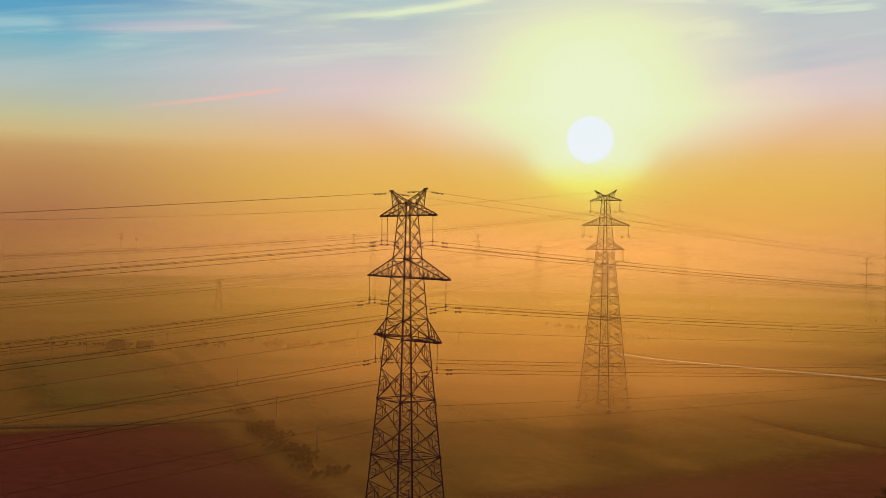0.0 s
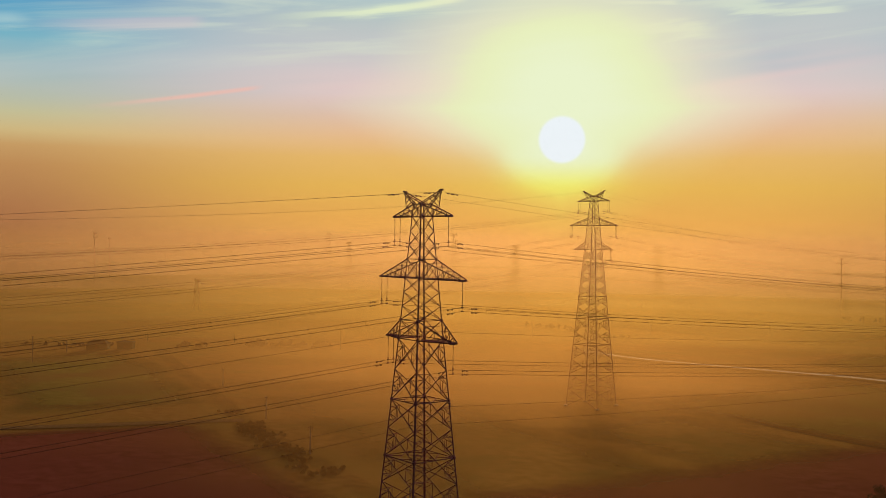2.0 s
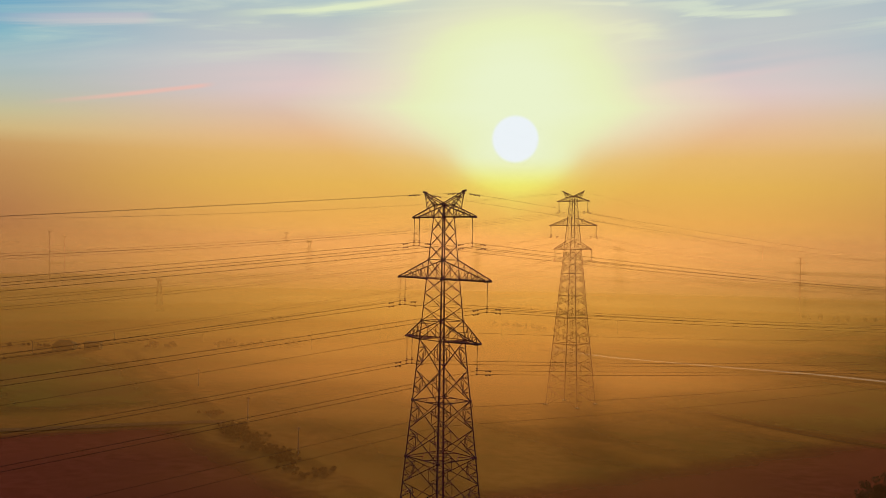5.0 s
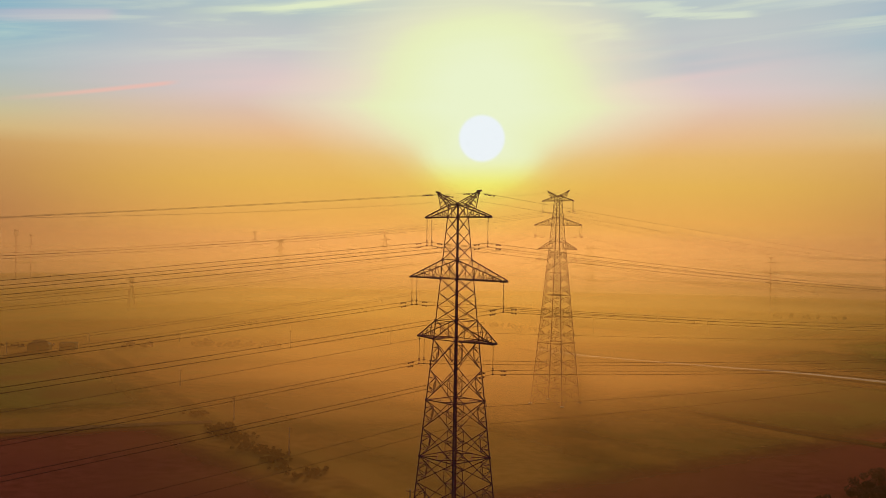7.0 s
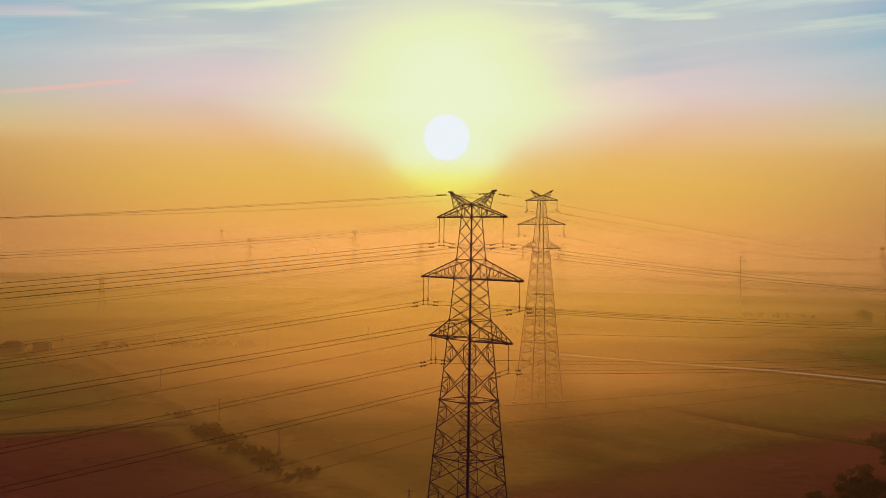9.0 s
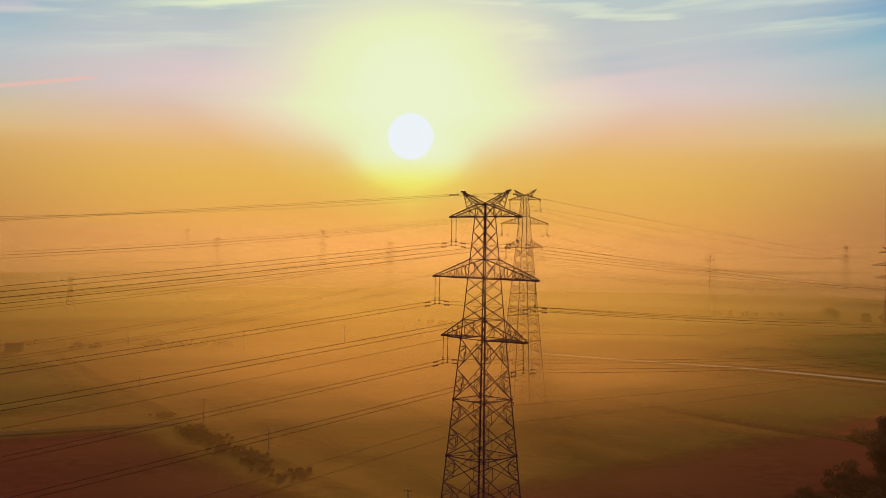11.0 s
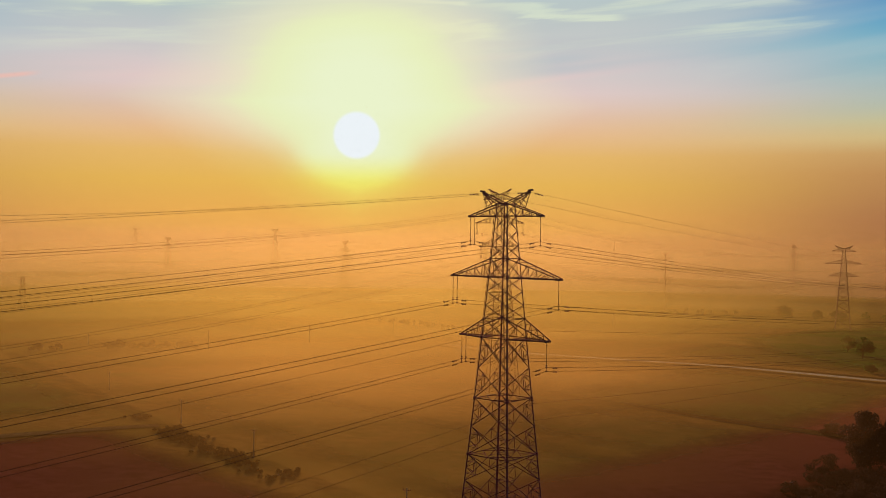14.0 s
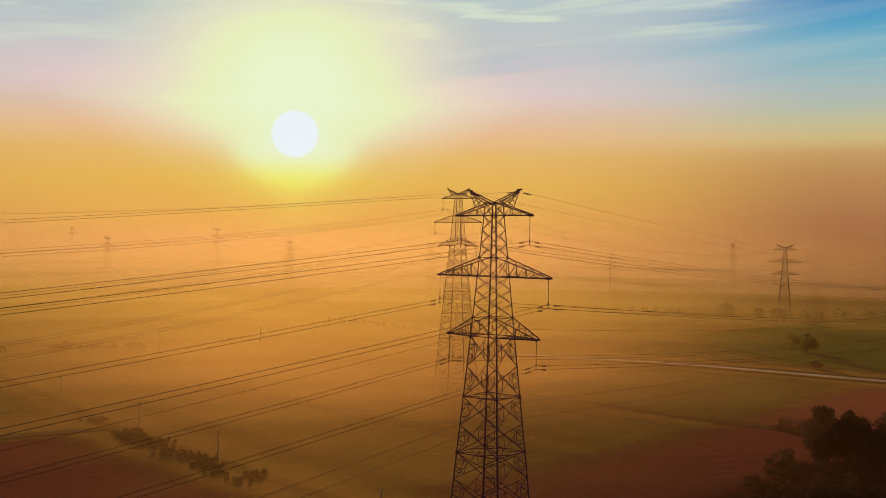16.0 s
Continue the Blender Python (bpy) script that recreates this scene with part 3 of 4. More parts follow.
# light cables fixed to the tower's body
for x, y, z0, rr, ll in ((0.0, 0.0, 43.3 - 5, (0.075, 0.00011), (0.085, 0.0001)), (2.45, 2.45, 29.4, (0.06, 0.00012), (0.085, 0.0001)), (2.5, -2.5, 27.6, (0.055, 0.00012), (0.085, 0.0001))):
    at = lambda d: line_point((0, y), AHEAD, BACK, x, z0, d, rr, ll)
    bm = bmesh.new()
    tube(bm, [(x * 0.9, y * 0.9, z0 + 0.45), (x + 0.35 * (x > 0), y, z0 + 0.4), (x + 0.4 * (x > 0), y, z0 + 0.1), (x, y, z0)], 0.05, 6)
    block(bm, (x - 0.08, y - 0.14, z0 - 0.06), (x + 0.08, y + 0.14, z0 + 0.06), 0.02)
    part("cable_bracket", bm, STEEL, near_tower, "small steel bracket that holds a cable")
    wire([at(d) for d in steps(-300, 300, 90)], 0.015, "thin communication cable clamped to the pylon's body", "communication_cable", "communication cables")


# ---- ground, fields, water ----
def keep_inside(ob, values):
    """Stores for each vertex how far inside the border it lies, from 0 to 1."""
    ob.data.attributes.new("inside", "FLOAT", "POINT").data.foreach_set("value", values)
    return ob


def sheet(name, outline, z, mat, label, category="", kind="structure", border=14.0, cell=5.0):
    """A field whose border thins out unevenly over some metres."""
    ring = np.array(outline, float)
    a, b = ring, np.roll(ring, -1, 0)
    lo, hi = ring.min(0), ring.max(0)
    nx, ny = (int(v) + 1 for v in np.ceil((hi - lo) / cell))
    gx, gy = np.meshgrid(np.linspace(lo[0], hi[0], nx), np.linspace(lo[1], hi[1], ny), indexing="ij")
    p = np.stack([gx.ravel(), gy.ravel()], 1)
    ab = b - a
    f = np.clip(((p[:, None] - a) * ab).sum(2) / (ab * ab).sum(1), 0, 1)
    gap = np.linalg.norm(p[:, None] - a - f[..., None] * ab, axis=2).min(1)
    above = (a[:, 1] > p[:, 1:2]) != (b[:, 1] > p[:, 1:2])
    cross = ab[:, 0] * (p[:, 1:2] - a[:, 1]) / np.where(ab[:, 1] == 0, 1e-9, ab[:, 1]) + a[:, 0]
    inner = (above & (p[:, 0:1] < cross)).sum(1) % 2 == 1
    deep = np.where(inner, np.clip(gap / border, 0, 1), 0.0).reshape(nx, ny)
    bm = bmesh.new()
    made, values = {}, []

    def vert(i, k):
        if (i, k) not in made:
            made[i, k] = bm.verts.new((gx[i, k], gy[i, k], z))
            values.append(deep[i, k])
        return made[i, k]

    for i in range(nx - 1):
        for k in range(ny - 1):
            if deep[i:i + 2, k:k + 2].max() > 0:
                bm.faces.new([vert(i, k), vert(i + 1, k), vert(i + 1, k + 1), vert(i, k + 1)])
    return tagged(keep_inside(part(name, bm, mat), values), label, category, kind=kind)


bm = bmesh.new()
bmesh.ops.create_circle(bm, cap_ends=True, segments=96, radius=4700)
tagged(part("ground", bm, GROUND), "flat misty farmland with dry winter grass", "ground", kind="structure")

# ---- mist ----


# one arc of stand-in haze round the camera path
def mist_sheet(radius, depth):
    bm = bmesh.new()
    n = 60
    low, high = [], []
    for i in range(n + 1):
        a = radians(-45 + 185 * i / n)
        p = PATH_CENTRE + Vector((-math.sin(a), math.cos(a), 0)) * radius
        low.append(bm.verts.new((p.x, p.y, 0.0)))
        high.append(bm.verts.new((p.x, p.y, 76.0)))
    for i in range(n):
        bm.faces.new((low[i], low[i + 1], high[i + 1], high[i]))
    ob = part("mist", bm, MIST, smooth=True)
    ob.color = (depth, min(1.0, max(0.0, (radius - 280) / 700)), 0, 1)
    return tagged(ob, "arc of gold-tinted mist that stands in for haze over the fields", "mist", kind="stuff")


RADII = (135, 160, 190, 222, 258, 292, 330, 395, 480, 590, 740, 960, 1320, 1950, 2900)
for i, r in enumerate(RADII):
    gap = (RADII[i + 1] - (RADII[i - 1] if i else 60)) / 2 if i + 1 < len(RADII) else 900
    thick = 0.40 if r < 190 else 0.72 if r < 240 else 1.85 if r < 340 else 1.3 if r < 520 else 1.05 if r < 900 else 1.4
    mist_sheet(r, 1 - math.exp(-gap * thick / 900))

# ---- distant masts and towers ----
def small_tower(top, at, turn, label, reach=1.0, stout=1.35):
    arms = tuple((a, b, r * reach, c) for a, b, r, c in ARMS)
    return tower(top - 3.0, pose(at[0], at[1], 0, 0, 0, turn), label, False, arms, 3.59 * reach, stout=stout)


small_tower(48.6, (-132, 501), 22, "hazy steel lattice pylon with wide crossarms standing in mist", 1.25, 2.0)
small_tower(46.4, (-530, 669), 40, "faint grey lattice pylon far off in the mist")
small_tower(49.0, (-316, 894), 70, "faint narrow lattice pylon far off in the mist", 0.6)
small_tower(61.0, (-1382, 827), 70, "barely visible lattice pylon deep in the mist")
small_tower(59.5, (-905, 722), 58, "pale lattice pylon deep in the mist")
small_tower(47.0, (-650, 598), 60, "pale lattice pylon fading into the mist", 0.8)
small_tower(47.9, (-875, 546), 75, "barely visible lattice pylon in the mist", 0.8)
small_tower(22.0, (-544, 214.5), 85, "short hazy lattice mast above the fields", 0.25, 1.0)


def tube_tower(at, top, turn, label):
    """A slender tubular pole with a forked top and three short crossarms."""
    thing = empty("pole_tower", pose(at[0], at[1], 0, 0, 0, turn))
    tagged(thing, label, "pylon", "slender poles of the distant lines")
    bm = bmesh.new()
    tube(bm, [(0, 0, -0.3), (0, 0, top * 0.5), (0, 0, top - 1.5)], [0.46, 0.34, 0.22], 10)
    part("pole", bm, STEEL, thing)
    for s in (-1, 1):
        bm = bmesh.new()
        tube(bm, [(0, 0, top - 3.2), (s * 1.8, 0, top - 1.2), (s * 4.0, 0, top + 0.2)], [0.18, 0.14, 0.09], 6)
        part("fork", bm, STEEL, thing)
    for drop, reach in ((5.0, 4.2), (12.5, 5.6), (19.5, 5.0)):
        for s in (-1, 1):
            bm = bmesh.new()
            tube(bm, [(0, 0, top - drop - 0.8), (s * reach, 0, top - drop)], [0.28, 0.14], 6)
            tube(bm, [(0, 0, top - drop + 1.0), (s * reach, 0, top - drop + 0.1)], [0.12, 0.08], 5)
            arm = part("crossarm", bm, STEEL, thing)
            bm = bmesh.new()
            tube(bm, [(s * reach * 0.94, 0, top - drop), (s * reach * 0.94, 0, top - drop - 3.0)], 0.09, 5)
            part("insulator", bm, RUBBER, arm)
    return thing


tube_tower((-284, 570), 42.5, 58, "slender tubular steel pole with forked top and crossarms")


def antenna_mast(at, top, label, heads=2):
    """A slim mast with antenna platforms at its head."""
    thing = empty("antenna_mast", pose(at[0], at[1], 0, 0, 0, 65))
    tagged(thing, label, "mast", "slim masts in the distance")
    bm = bmesh.new()
    tube(bm, [(0, 0, -0.3), (0, 0, top * 0.6), (0, 0, top - 3.0), (0, 0, top)], [0.5, 0.38, 0.25, 0.1], 8)
    part("pole", bm, STEEL, thing)
    for j in range(heads):
        z = top - 2.0 - 4.5 * j
        bm = bmesh.new()
        tube(bm, [(0, 0, z - 0.15), (0, 0, z + 0.15)], 2.0, 12)
        platform = part("platform", bm, STEEL, thing)
        for a in range(3):
            x, y = 2.2 * math.cos(a * math.tau / 3), 2.2 * math.sin(a * math.tau / 3)
            bm = bmesh.new()
            block(bm, (x - 0.25, y - 0.25, z - 0.6), (x + 0.25, y + 0.25, z + 1.5), 0.05)
            part("antenna", bm, WALL, platform)
    return thing


antenna_mast((-1015, 305), 55.0, "slim antenna mast with two platforms, pale in the mist")
antenna_mast((-1078, 344), 49.7, "slim antenna mast with one platform, pale in the mist", 1)
antenna_mast((-638, 1088), 50.5, "bare slim mast fading into the mist", 0)


def utility_pole(at, high, label="thin concrete utility pole with a small crossarm"):
    thing = empty("utility_pole", pose(at[0], at[1], 0, 0, 0, 15))
    tagged(thing, label, "pole", "utility poles in the fields")
    bm = bmesh.new()
    tube(bm, [(0, 0, -0.4), (0, 0, high)], [0.19, 0.12], 8)
    part("shaft", bm, CONCRETE, thing)
    bm = bmesh.new()
    block(bm, (-0.75, -0.05, high - 0.45), (0.75, 0.05, high - 0.35))
    arm = part("crossarm", bm, STEEL, thing)
    for x in (-0.68, 0.68):
        bm = bmesh.new()
        tube(bm, [(x, 0, high - 0.35), (x, 0, high - 0.25), (x, 0, high - 0.12)], [0.03, 0.06, 0.035], 6)
        part("insulator", bm, RUBBER, arm)
    return thing


for x, y, h in ((-43, 30, 6.5), (-104, 46, 6.4), (-150, 59, 6.2), (-214.5, 77, 5.6), (-312, 43, 10.3), (-342, 65.4, 4.8), (-358, 38, 5.2), (-367, 111, 3.8),
                (-342, 143.5, 4.4), (-288, 169, 8.3), (-280, 220, 8.0), (-290, 287.5, 6.6), (-264, 350, 7.4), (-229, 407, 7.8), (-291, 445, 3.6)):
    utility_pole((x, y), h)


# ---- fields, banks, canal, tracks ----
def ribbon(name, pts, full, height, z, mat, shoulder=0.6, taper=0, lush=1.0):
    """A raised or flat strip along points, as one mesh with sloping sides and borders that thin out."""
    bm = bmesh.new()
    rows, values = [], []
    pts = [Vector((x, y, 0)) for x, y in pts]
    for i, p in enumerate(pts):
        d = (pts[min(i + 1, len(pts) - 1)] - pts[max(i - 1, 0)]).normalized()
        n = Vector((d.y, -d.x, 0))
        width = full * min(1.0, (i + 1) / (taper + 1)) * (1 + 0.2 * noise.noise(p * 0.07))
        top = height * (1 + 0.25 * noise.noise(p * 0.05))
        prof = ((-0.5, 0, 0), (-0.5 * shoulder, 1, 0.8), (0, 1, 1), (0.5 * shoulder, 1, 0.8), (0.5, 0, 0))
        rows.append([bm.verts.new(p + n * (u * width) + Vector((0, 0, z + h * top))) for u, h, _ in prof])
        values += [v * lush for _, _, v in prof]
    for a, b in zip(rows, rows[1:]):
        for j in range(len(a) - 1):
            bm.faces.new((a[j], a[j + 1], b[j + 1], b[j]))
    bmesh.ops.recalc_face_normals(bm, faces=bm.faces[:])
    return keep_inside(part(name, bm, mat), values)


def curve(pts, n=8):
    """Points eased through the given corners."""
    out = []
    for i in range(len(pts) - 1):
        p = [Vector((*pts[min(max(i + j, 0), len(pts) - 1)], 0)) for j in (-1, 0, 1, 2)]
        for k in range(n):
            t = k / n
            q = 0.5 * ((2 * p[1]) + (p[2] - p[0]) * t + (2 * p[0] - 5 * p[1] + 4 * p[2] - p[3]) * t * t + (3 * p[1] - p[0] - 3 * p[2] + p[3]) * t ** 3)
            out.append((q.x, q.y))
    return out + [tuple(pts[-1])]


FIELDS = (
    (((-346, 90), (-268, 87), (-176, 62), (-192, 0), (-332, 22)), CROP, "green winter crop in a misty field"),
    (((-158, 46), (-70, 34), (-30, 28), (-40, -70), (-185, -70), (-172, 0)), VIGNETTE_SOIL, "dark reddish field with corner darkening in its colour"),
    (((-190, 70), (-100, 50), (-30, 36), (30, 34), (30, 100), (-190, 130)), DAMP, "dry grass field beside the bank"),
    (((-100, 108), (-28, 104), (-28, 163), (-100, 166)), DAMP, "damp grass field below the pylons"),
    (((-122, 158), (-22, 158), (-24, 278), (-112, 274)), CROP, "green field before the canal"),
    (((-150, 296), (-40, 296), (-45, 380), (-155, 372)), CROP, "dull green field beyond the canal"),
    (((-30, 296), (120, 298), (120, 330), (-34, 318)), CROP, "green field beyond the canal"),
    (((-320, 360), (-170, 368), (-185, 520), (-380, 500)), CROP, "green misty field"),
    (((-160, 402), (-118, 340), (-50, 300), (100, 302), (130, 720), (-110, 700)), MEADOW, "green meadow beyond the canal"),
)
# outline follows the maroon darkening at the lower right of the view
EAST = ((-60, 50), (-54, 79), (-52, 92), (-48, 116), (-44, 139), (-41, 163), (-38, 205), (-36, 245), (-30, 274), (90, 280), (90, 26), (-20, 36))
sheet("field", EAST, 0.05, VIGNETTE_SOIL, "maroon field below the grove with corner darkening in its colour", "field", border=18.0)
# dark patch of ground laid under the grove's trees and shrubs
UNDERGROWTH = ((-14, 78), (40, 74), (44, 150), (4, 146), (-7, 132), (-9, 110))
sheet("woodland_floor", UNDERGROWTH, 0.09, GROVE_FLOOR, "dark ground under the grove", "ground")
for n, (outline, mat, label) in enumerate(FIELDS):
    sheet("field", outline, 0.02 + 0.003 * n, mat, label, "field", border=16.0 if mat is VIGNETTE_SOIL else 22.0)
DIKE = curve([(-330, 101), (-258, 81.5), (-196, 65.5), (-146, 52), (-104, 44.5), (-72, 38.5), (-20, 30), (60, 20)])
tagged(ribbon("embankment", DIKE, 8.0, 0.06, 0.07, BANK, lush=0.27), "low grassy embankment across the fields", "embankment", kind="structure")
tagged(ribbon("farm_road", curve([(-230, -120), (-177, -8), (-162, 28), (-155, 45), (-151, 53)]), 5.0, 0.02, 0.10, TRACK, 0.9), "pale farm road between the fields", "road", kind="structure")
CANAL = curve([(-232, 263), (-214, 260), (-192, 259), (-166, 265), (-136, 273), (-103, 282), (-45, 285), (-24, 286), (60, 292), (260, 300)])
tagged(ribbon("canal_water", CANAL, 5.5, 0, 0.09, WATER, taper=48), "still canal with the golden sky's reflection put into its colour", "water", kind="structure")
for side in (-1, 1):
    off = curve([(x, y + side * 6.2) for x, y in CANAL[::8]])
    tagged(ribbon("canal_bank", off, 5.0, 0.4, 0.0, GROUND, 0.4), "low earth bank along the canal", "embankment", kind="structure")
tagged(ribbon("ditch_bank", curve([(-84, 172), (-60, 167), (-33, 166), (0, 165), (60, 160)]), 9.0, 0.04, 0.1, BANK, 0.4, taper=12), "dark overgrown ditch bank between fields", "embankment", kind="structure")


# ---- trees and shrubs ----
def leaf(bm, p, size, rng):
    n = Vector((rng.gauss(0, 1), rng.gauss(0, 1), rng.gauss(0, 0.7))).normalized()
    u = n.orthogonal().normalized()
    u = Matrix.Rotation(rng.uniform(0, math.tau), 3, n) @ u
    v = n.cross(u)
    s = size * rng.uniform(0.6, 1.3)
    bm.faces.new([bm.verts.new(p + u * (x * s) + v * (y * s * 0.6)) for x, y in ((-1, 0), (0, -0.8), (1, 0), (0, 0.8))])


def crown(bm, clumps, count, size, rng):
    for c, r in clumps:
        for _ in range(count):
            d = Vector((rng.gauss(0, 1), rng.gauss(0, 1), rng.gauss(0, 1))).normalized()
            q = r * rng.uniform(0.25, 1.0) ** 0.5
            leaf(bm, c + Vector((d.x * q, d.y * q, d.z * q * 0.8)), size, rng)


def tree(at, high, wide, seed, label, size=0.3, clumps=34, count=170, mat=None):
    """A broadleaf tree: tapered trunk, limbs, and a crown of many leaves in uneven clumps."""
    rng = random.Random(seed)
    thing = empty("tree", pose(at[0], at[1], 0, 0, 0, rng.uniform(0, 360)))
    tagged(thing, label, "tree", "trees among the fields")
    bm = bmesh.new()
    lean = Vector((rng.uniform(-0.4, 0.4), rng.uniform(-0.4, 0.4), 0))
    tube(bm, [(0, 0, -0.3), lean * 0.3 + Vector((0, 0, high * 0.3)), lean + Vector((0, 0, high * 0.75))], [high * 0.026, high * 0.018, high * 0.006], 7)
    spots = []
    for j in range(clumps):
        a, f = rng.uniform(0, math.tau), rng.uniform(0.0, 1.0)
        z = high * (0.28 + 0.62 * f)
        r = wide * 0.5 * math.sin(math.pi * (0.18 + 0.72 * f)) * rng.uniform(0.35, 1.0)
        c = Vector((r * math.cos(a), r * math.sin(a), z))
        spots.append((c, rng.uniform(0.17, 0.27) * wide))
        if j < 8:
            base = Vector((0, 0, max(high * 0.2, z - high * 0.22)))
            tube(bm, [base, base.lerp(c, 0.55) + Vector((0, 0, 0.3)), c], [high * 0.010, high * 0.006, high * 0.002], 5)
    spots.append((Vector((lean.x, lean.y, high * 0.93)), 0.13 * wide))
    part("trunk", bm, BARK, thing)
    bm = bmesh.new()
    crown(bm, spots, count, size, rng)
    part("crown", bm, mat or LEAF, thing)
    return thing


def shrub(at, high, wide, seed, label, size=0.22, z=0.0, count=110, mat=None, fill=0.0):
    rng = random.Random(seed)
    thing = empty("shrub", pose(at[0], at[1], z, 0, 0, rng.uniform(0, 360)))
    tagged(thing, label, "shrub", "shrubs among the fields")
    bm = bmesh.new()
    for _ in range(5):
        a = rng.uniform(0, math.tau)
        tube(bm, [(0, 0, -0.2), (0.2 * wide * math.cos(a), 0.2 * wide * math.sin(a), high * 0.6)], [0.05, 0.015], 5)
    part("stems", bm, BARK, thing)
    bm = bmesh.new()
    spots = []
    for _ in range(9):
        a, r = rng.uniform(0, math.tau), wide * 0.5 * rng.random() ** 0.6
        top = high * (1 - 0.5 * (2 * r / wide) ** 2)
        spots.append((Vector((r * math.cos(a), r * math.sin(a), top * rng.uniform(0.15, 0.75))), max(high * rng.uniform(0.22, 0.34), fill * wide)))
    crown(bm, spots, count, size, rng)
    part("foliage", bm, mat or LEAF, thing)
    return thing


# the grove beside the near field
for j, (x, y, h, w) in enumerate(((0.5, 131, 12.8, 9.0), (5.5, 133, 12.3, 8.5), (8.5, 129, 11.2, 8.0), (3.0, 126, 9.5, 8.5), (14.5, 140, 13.0, 9.0), (19, 134, 13.5, 10), (14, 124, 10.0, 9.0), (22, 124, 12, 9.5), (27, 131, 12, 10))):
    tree((x, y), h, w, 40 + j, "dark broadleaf tree at the edge of a misty grove")
rng = random.Random(5)
for j, (x, y, h, w) in enumerate(((-5, 118, 3.6, 6), (-2, 111, 3.8, 6), (-3, 99, 3.2, 6), (3, 106, 4.6, 7), (6, 113, 5.2, 8), (9, 104, 4.6, 7), (2, 95, 2.8, 6), 
                                  (8, 96, 3.4, 7), (14, 104, 5, 8), (15, 112, 6, 8), (13, 97, 4, 7), (20, 106, 5, 8), (10, 120, 6, 8), (-6, 126, 4.0, 6), (-17, 166, 4.2, 7), (-8, 150, 3, 5), (-20, 168, 3, 6))):
    shrub((x, y), h, w, 80 + j, "dark tangled shrub in the undergrowth of the grove", 0.22)
for j in range(52):
    y = rng.uniform(82, 130)
    x = rng.uniform(-2 + (128 - y) * 0.1, 32)
    shrub((x, y), rng.uniform(1.4, 2.4) + 0.09 * max(0.0, x + 8), rng.uniform(5, 9), 400 + j, "dark tangled shrub in the undergrowth of the grove", 0.24)
for j in range(30):
    f = rng.random()
    p = Vector((-166, 57, 0)).lerp(Vector((-84, 40, 0)), f) + Vector((0.2, 0.98, 0)) * rng.uniform(-5.0, 2.0)
    shrub(p, rng.uniform(0.3, 0.9) * (0.6 + 0.8 * f * (1 - f) * 2), rng.uniform(4.0, 8.0), 120 + j, "low dry scrub along the embankment", 0.2, 0.08, 70, SCRUB, 0.075)
for j, (x, y, h, w) in enumerate(((-318, 145, 4.6, 5.5), (-322, 142, 3.0, 6), (-314, 151, 3.0, 7), (-311, 155, 3.4, 7), (-306, 160, 3.2, 6), (-303, 165, 3.3, 6), (-301, 169, 4.0, 6.5), (-331, 122, 2.8, 6), (-336, 116, 3.6, 6))):
    shrub((x, y), h, w, 150 + j, "hazy rounded bush in a field row", 0.28)
for j, (x, y, h, w) in enumerate(((-188, 553, 8.5, 13), (-168, 560, 6, 8), (-158, 566, 6, 9), (-150, 552, 6, 8), (-86, 374, 8.0, 6.5), (-72, 352, 9.5, 8), (-54, 306, 3.0, 5))):
    tree((x, y), h, w, 180 + j, "hazy round field tree in thin mist", 0.4, 20, 70, GREEN if y < 400 else LEAF)


def tree_belt(a, b, high, deep, seed, label, size=0.7, per=3.2, mat=None):
    """A far row of trees, joined, with an uneven outline."""
    rng = random.Random(seed)
    a, b = Vector((*a, 0)), Vector((*b, 0))
    n = max(3, int((b - a).length / per))
    bm = bmesh.new()
    for j in range(n):
        f = (j + rng.uniform(-0.4, 0.4)) / n
        c = a.lerp(b, f) + Vector((rng.uniform(-deep, deep), rng.uniform(-deep, deep), 0))
        h = high * rng.uniform(0.55, 1.0) * (0.75 + 0.35 * noise.noise(c * 0.02))
        crown(bm, [(c + Vector((0, 0, h * 0.32)), h * 0.42), (c + Vector((rng.uniform(-1, 1), rng.uniform(-1, 1), h * 0.66)), h * 0.34)], 14, size, rng)
    return tagged(part("tree_belt", bm, mat or LEAF), label, "trees", kind="stuff")


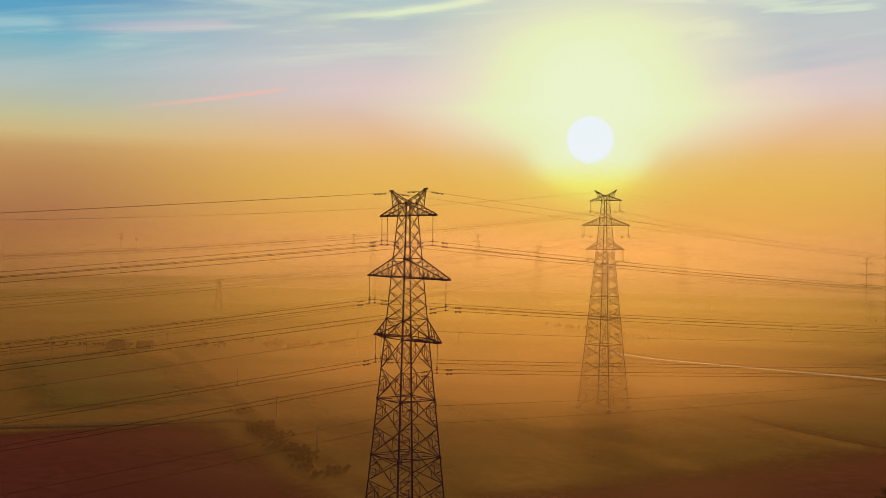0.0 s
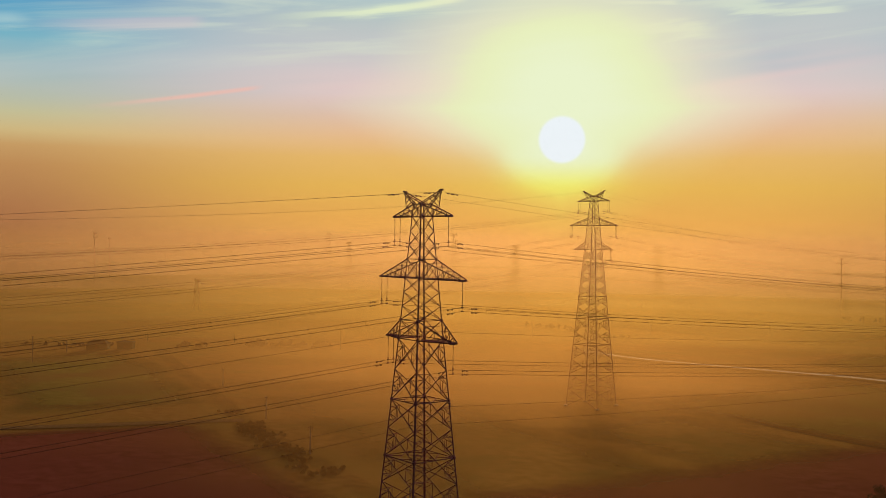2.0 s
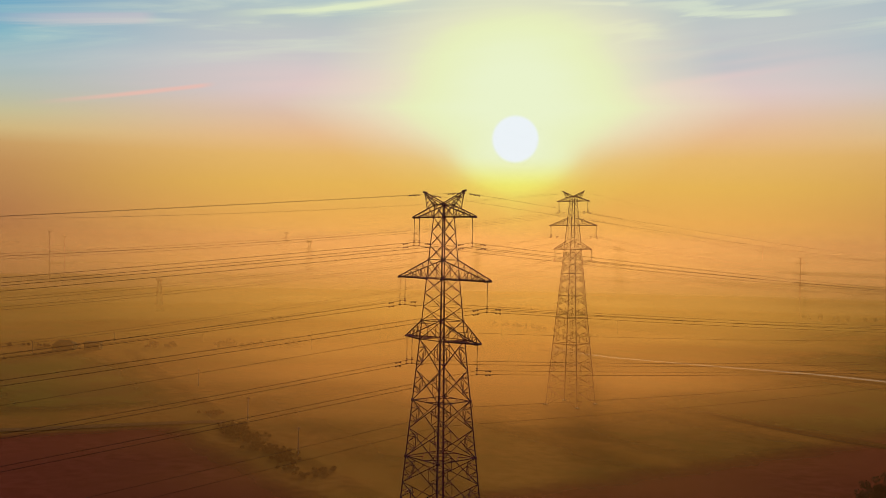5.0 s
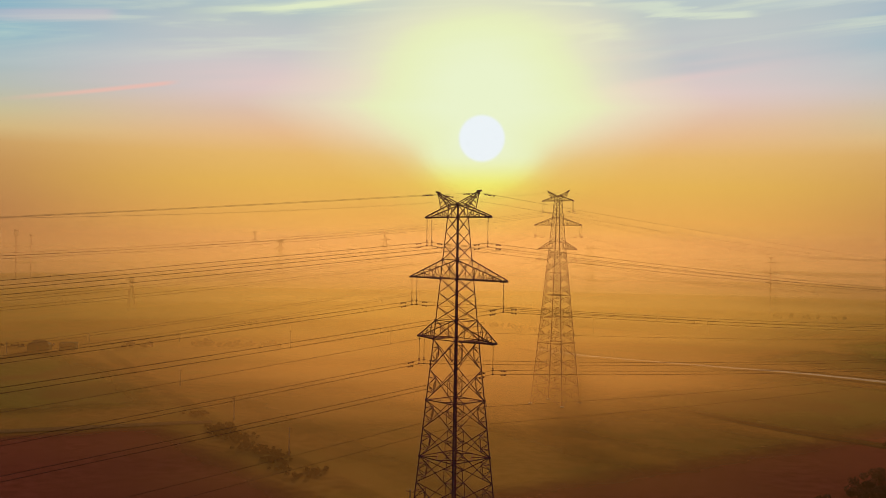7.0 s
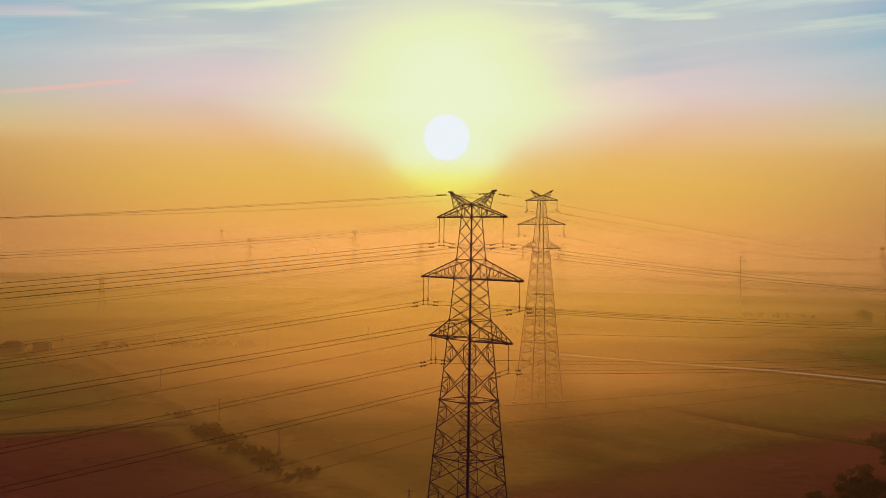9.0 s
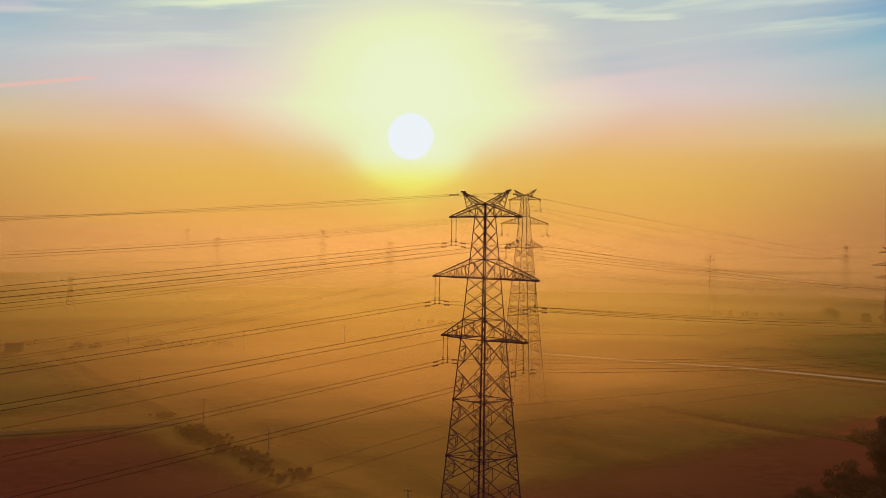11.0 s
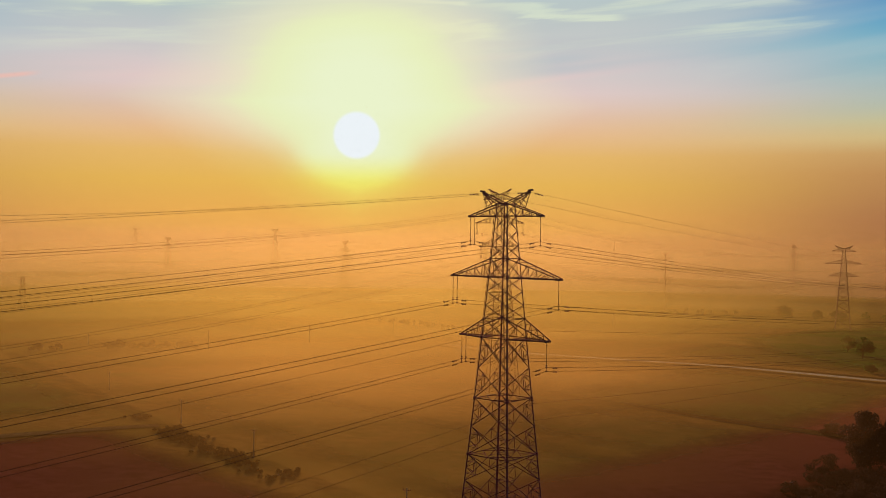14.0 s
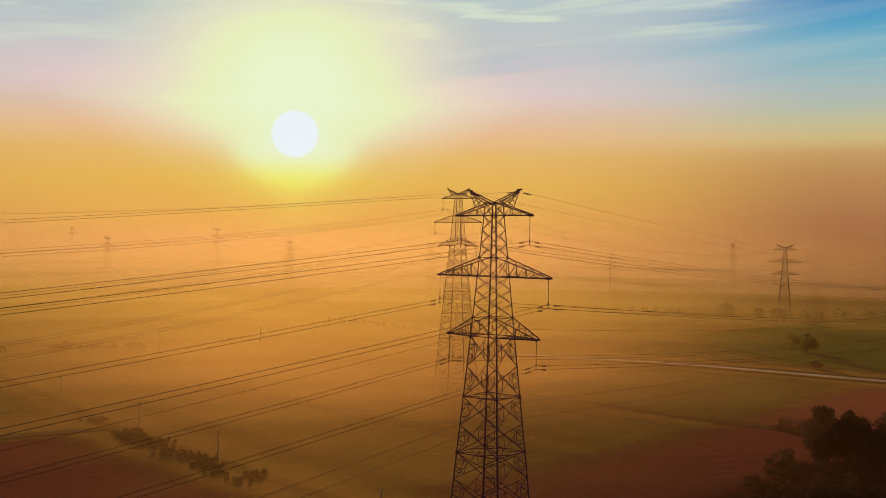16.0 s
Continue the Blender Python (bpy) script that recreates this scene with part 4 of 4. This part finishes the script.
for j, (a, b, h, dp) in enumerate((((-950, 520), (-760, 720), 10, 10), ((-880, 850), (-740, 1130), 18, 14), ((-930, 1000), (-560, 1420), 18, 20), ((-425, 505), (-385, 545), 10, 6), ((-262, 538), (-226, 568), 6, 4),
                                   ((-150, 590), (-60, 640), 8, 8), ((-140, 700), (0, 740), 10, 10), ((-520, 900), (-160, 960), 13, 14), ((-840, 790), (-600, 1010), 15, 10),
                                   ((-340, 335), (-250, 318), 3.5, 3), ((-380, 60), (-352, 90), 2.2, 2), ((-1200, 420), (-980, 640), 9, 12), ((-124, 640), (-30, 622), 9, 8))):
    tree_belt(a, b, h, dp, 300 + j, "far row of hazy trees at the edge of fields", 0.7, 3.2, GREEN if j in (5, 6, 12) else LEAF)


# ---- farm buildings ----
def farmhouse(at, turn, size, label, gable=True):
    """A small farm building with walls, roof, door and windows."""
    w, d, e, r = size
    thing = empty("farmhouse" if gable else "shed", pose(at[0], at[1], 0, 0, 0, turn))
    tagged(thing, label, "house" if gable else "shed")
    bm = bmesh.new()
    block(bm, (-w / 2, -d / 2, -0.2), (w / 2, d / 2, e))
    wall = part("wall", bm, DIM_WALL, thing)
    bm = bmesh.new()
    o = 0.35
    if gable:
        v = [bm.verts.new(p) for p in ((-w / 2 - o, -d / 2 - o, e), (w / 2 + o, -d / 2 - o, e), (w / 2 + o, d / 2 + o, e), (-w / 2 - o, d / 2 + o, e), (-w / 4, 0, r), (w / 4, 0, r))]
        for f in ((0, 1, 5, 4), (1, 2, 5), (2, 3, 4, 5), (3, 0, 4), (3, 2, 1, 0)):
            bm.faces.new([v[i] for i in f])
    else:
        block(bm, (-w / 2 - o, -d / 2 - o, e), (w / 2 + o, d / 2 + o, e + 0.25), 0.04)
    part("roof", bm, ROOF, thing)
    for x in (-w * 0.3, w * 0.3):
        bm = bmesh.new()
        block(bm, (x - 0.5, -d / 2 - 0.04, e * 0.4), (x + 0.5, -d / 2 + 0.02, e * 0.8), 0.01)
        part("window", bm, ROOF, wall, "dark window")
    bm = bmesh.new()
    block(bm, (-0.45, -d / 2 - 0.04, 0.0), (0.45, -d / 2 + 0.02, min(2.0, e * 0.85)), 0.01)
    part("door", bm, BARK, wall)
    return thing


farmhouse((-345, 80), 55, (8.8, 6.0, 2.2, 4.2), "small dim farmhouse with a hipped roof in mist")
farmhouse((-340, 90.5), 55, (6.6, 5.0, 2.9, 3.1), "low flat-roofed shed beside the farmhouse", False)
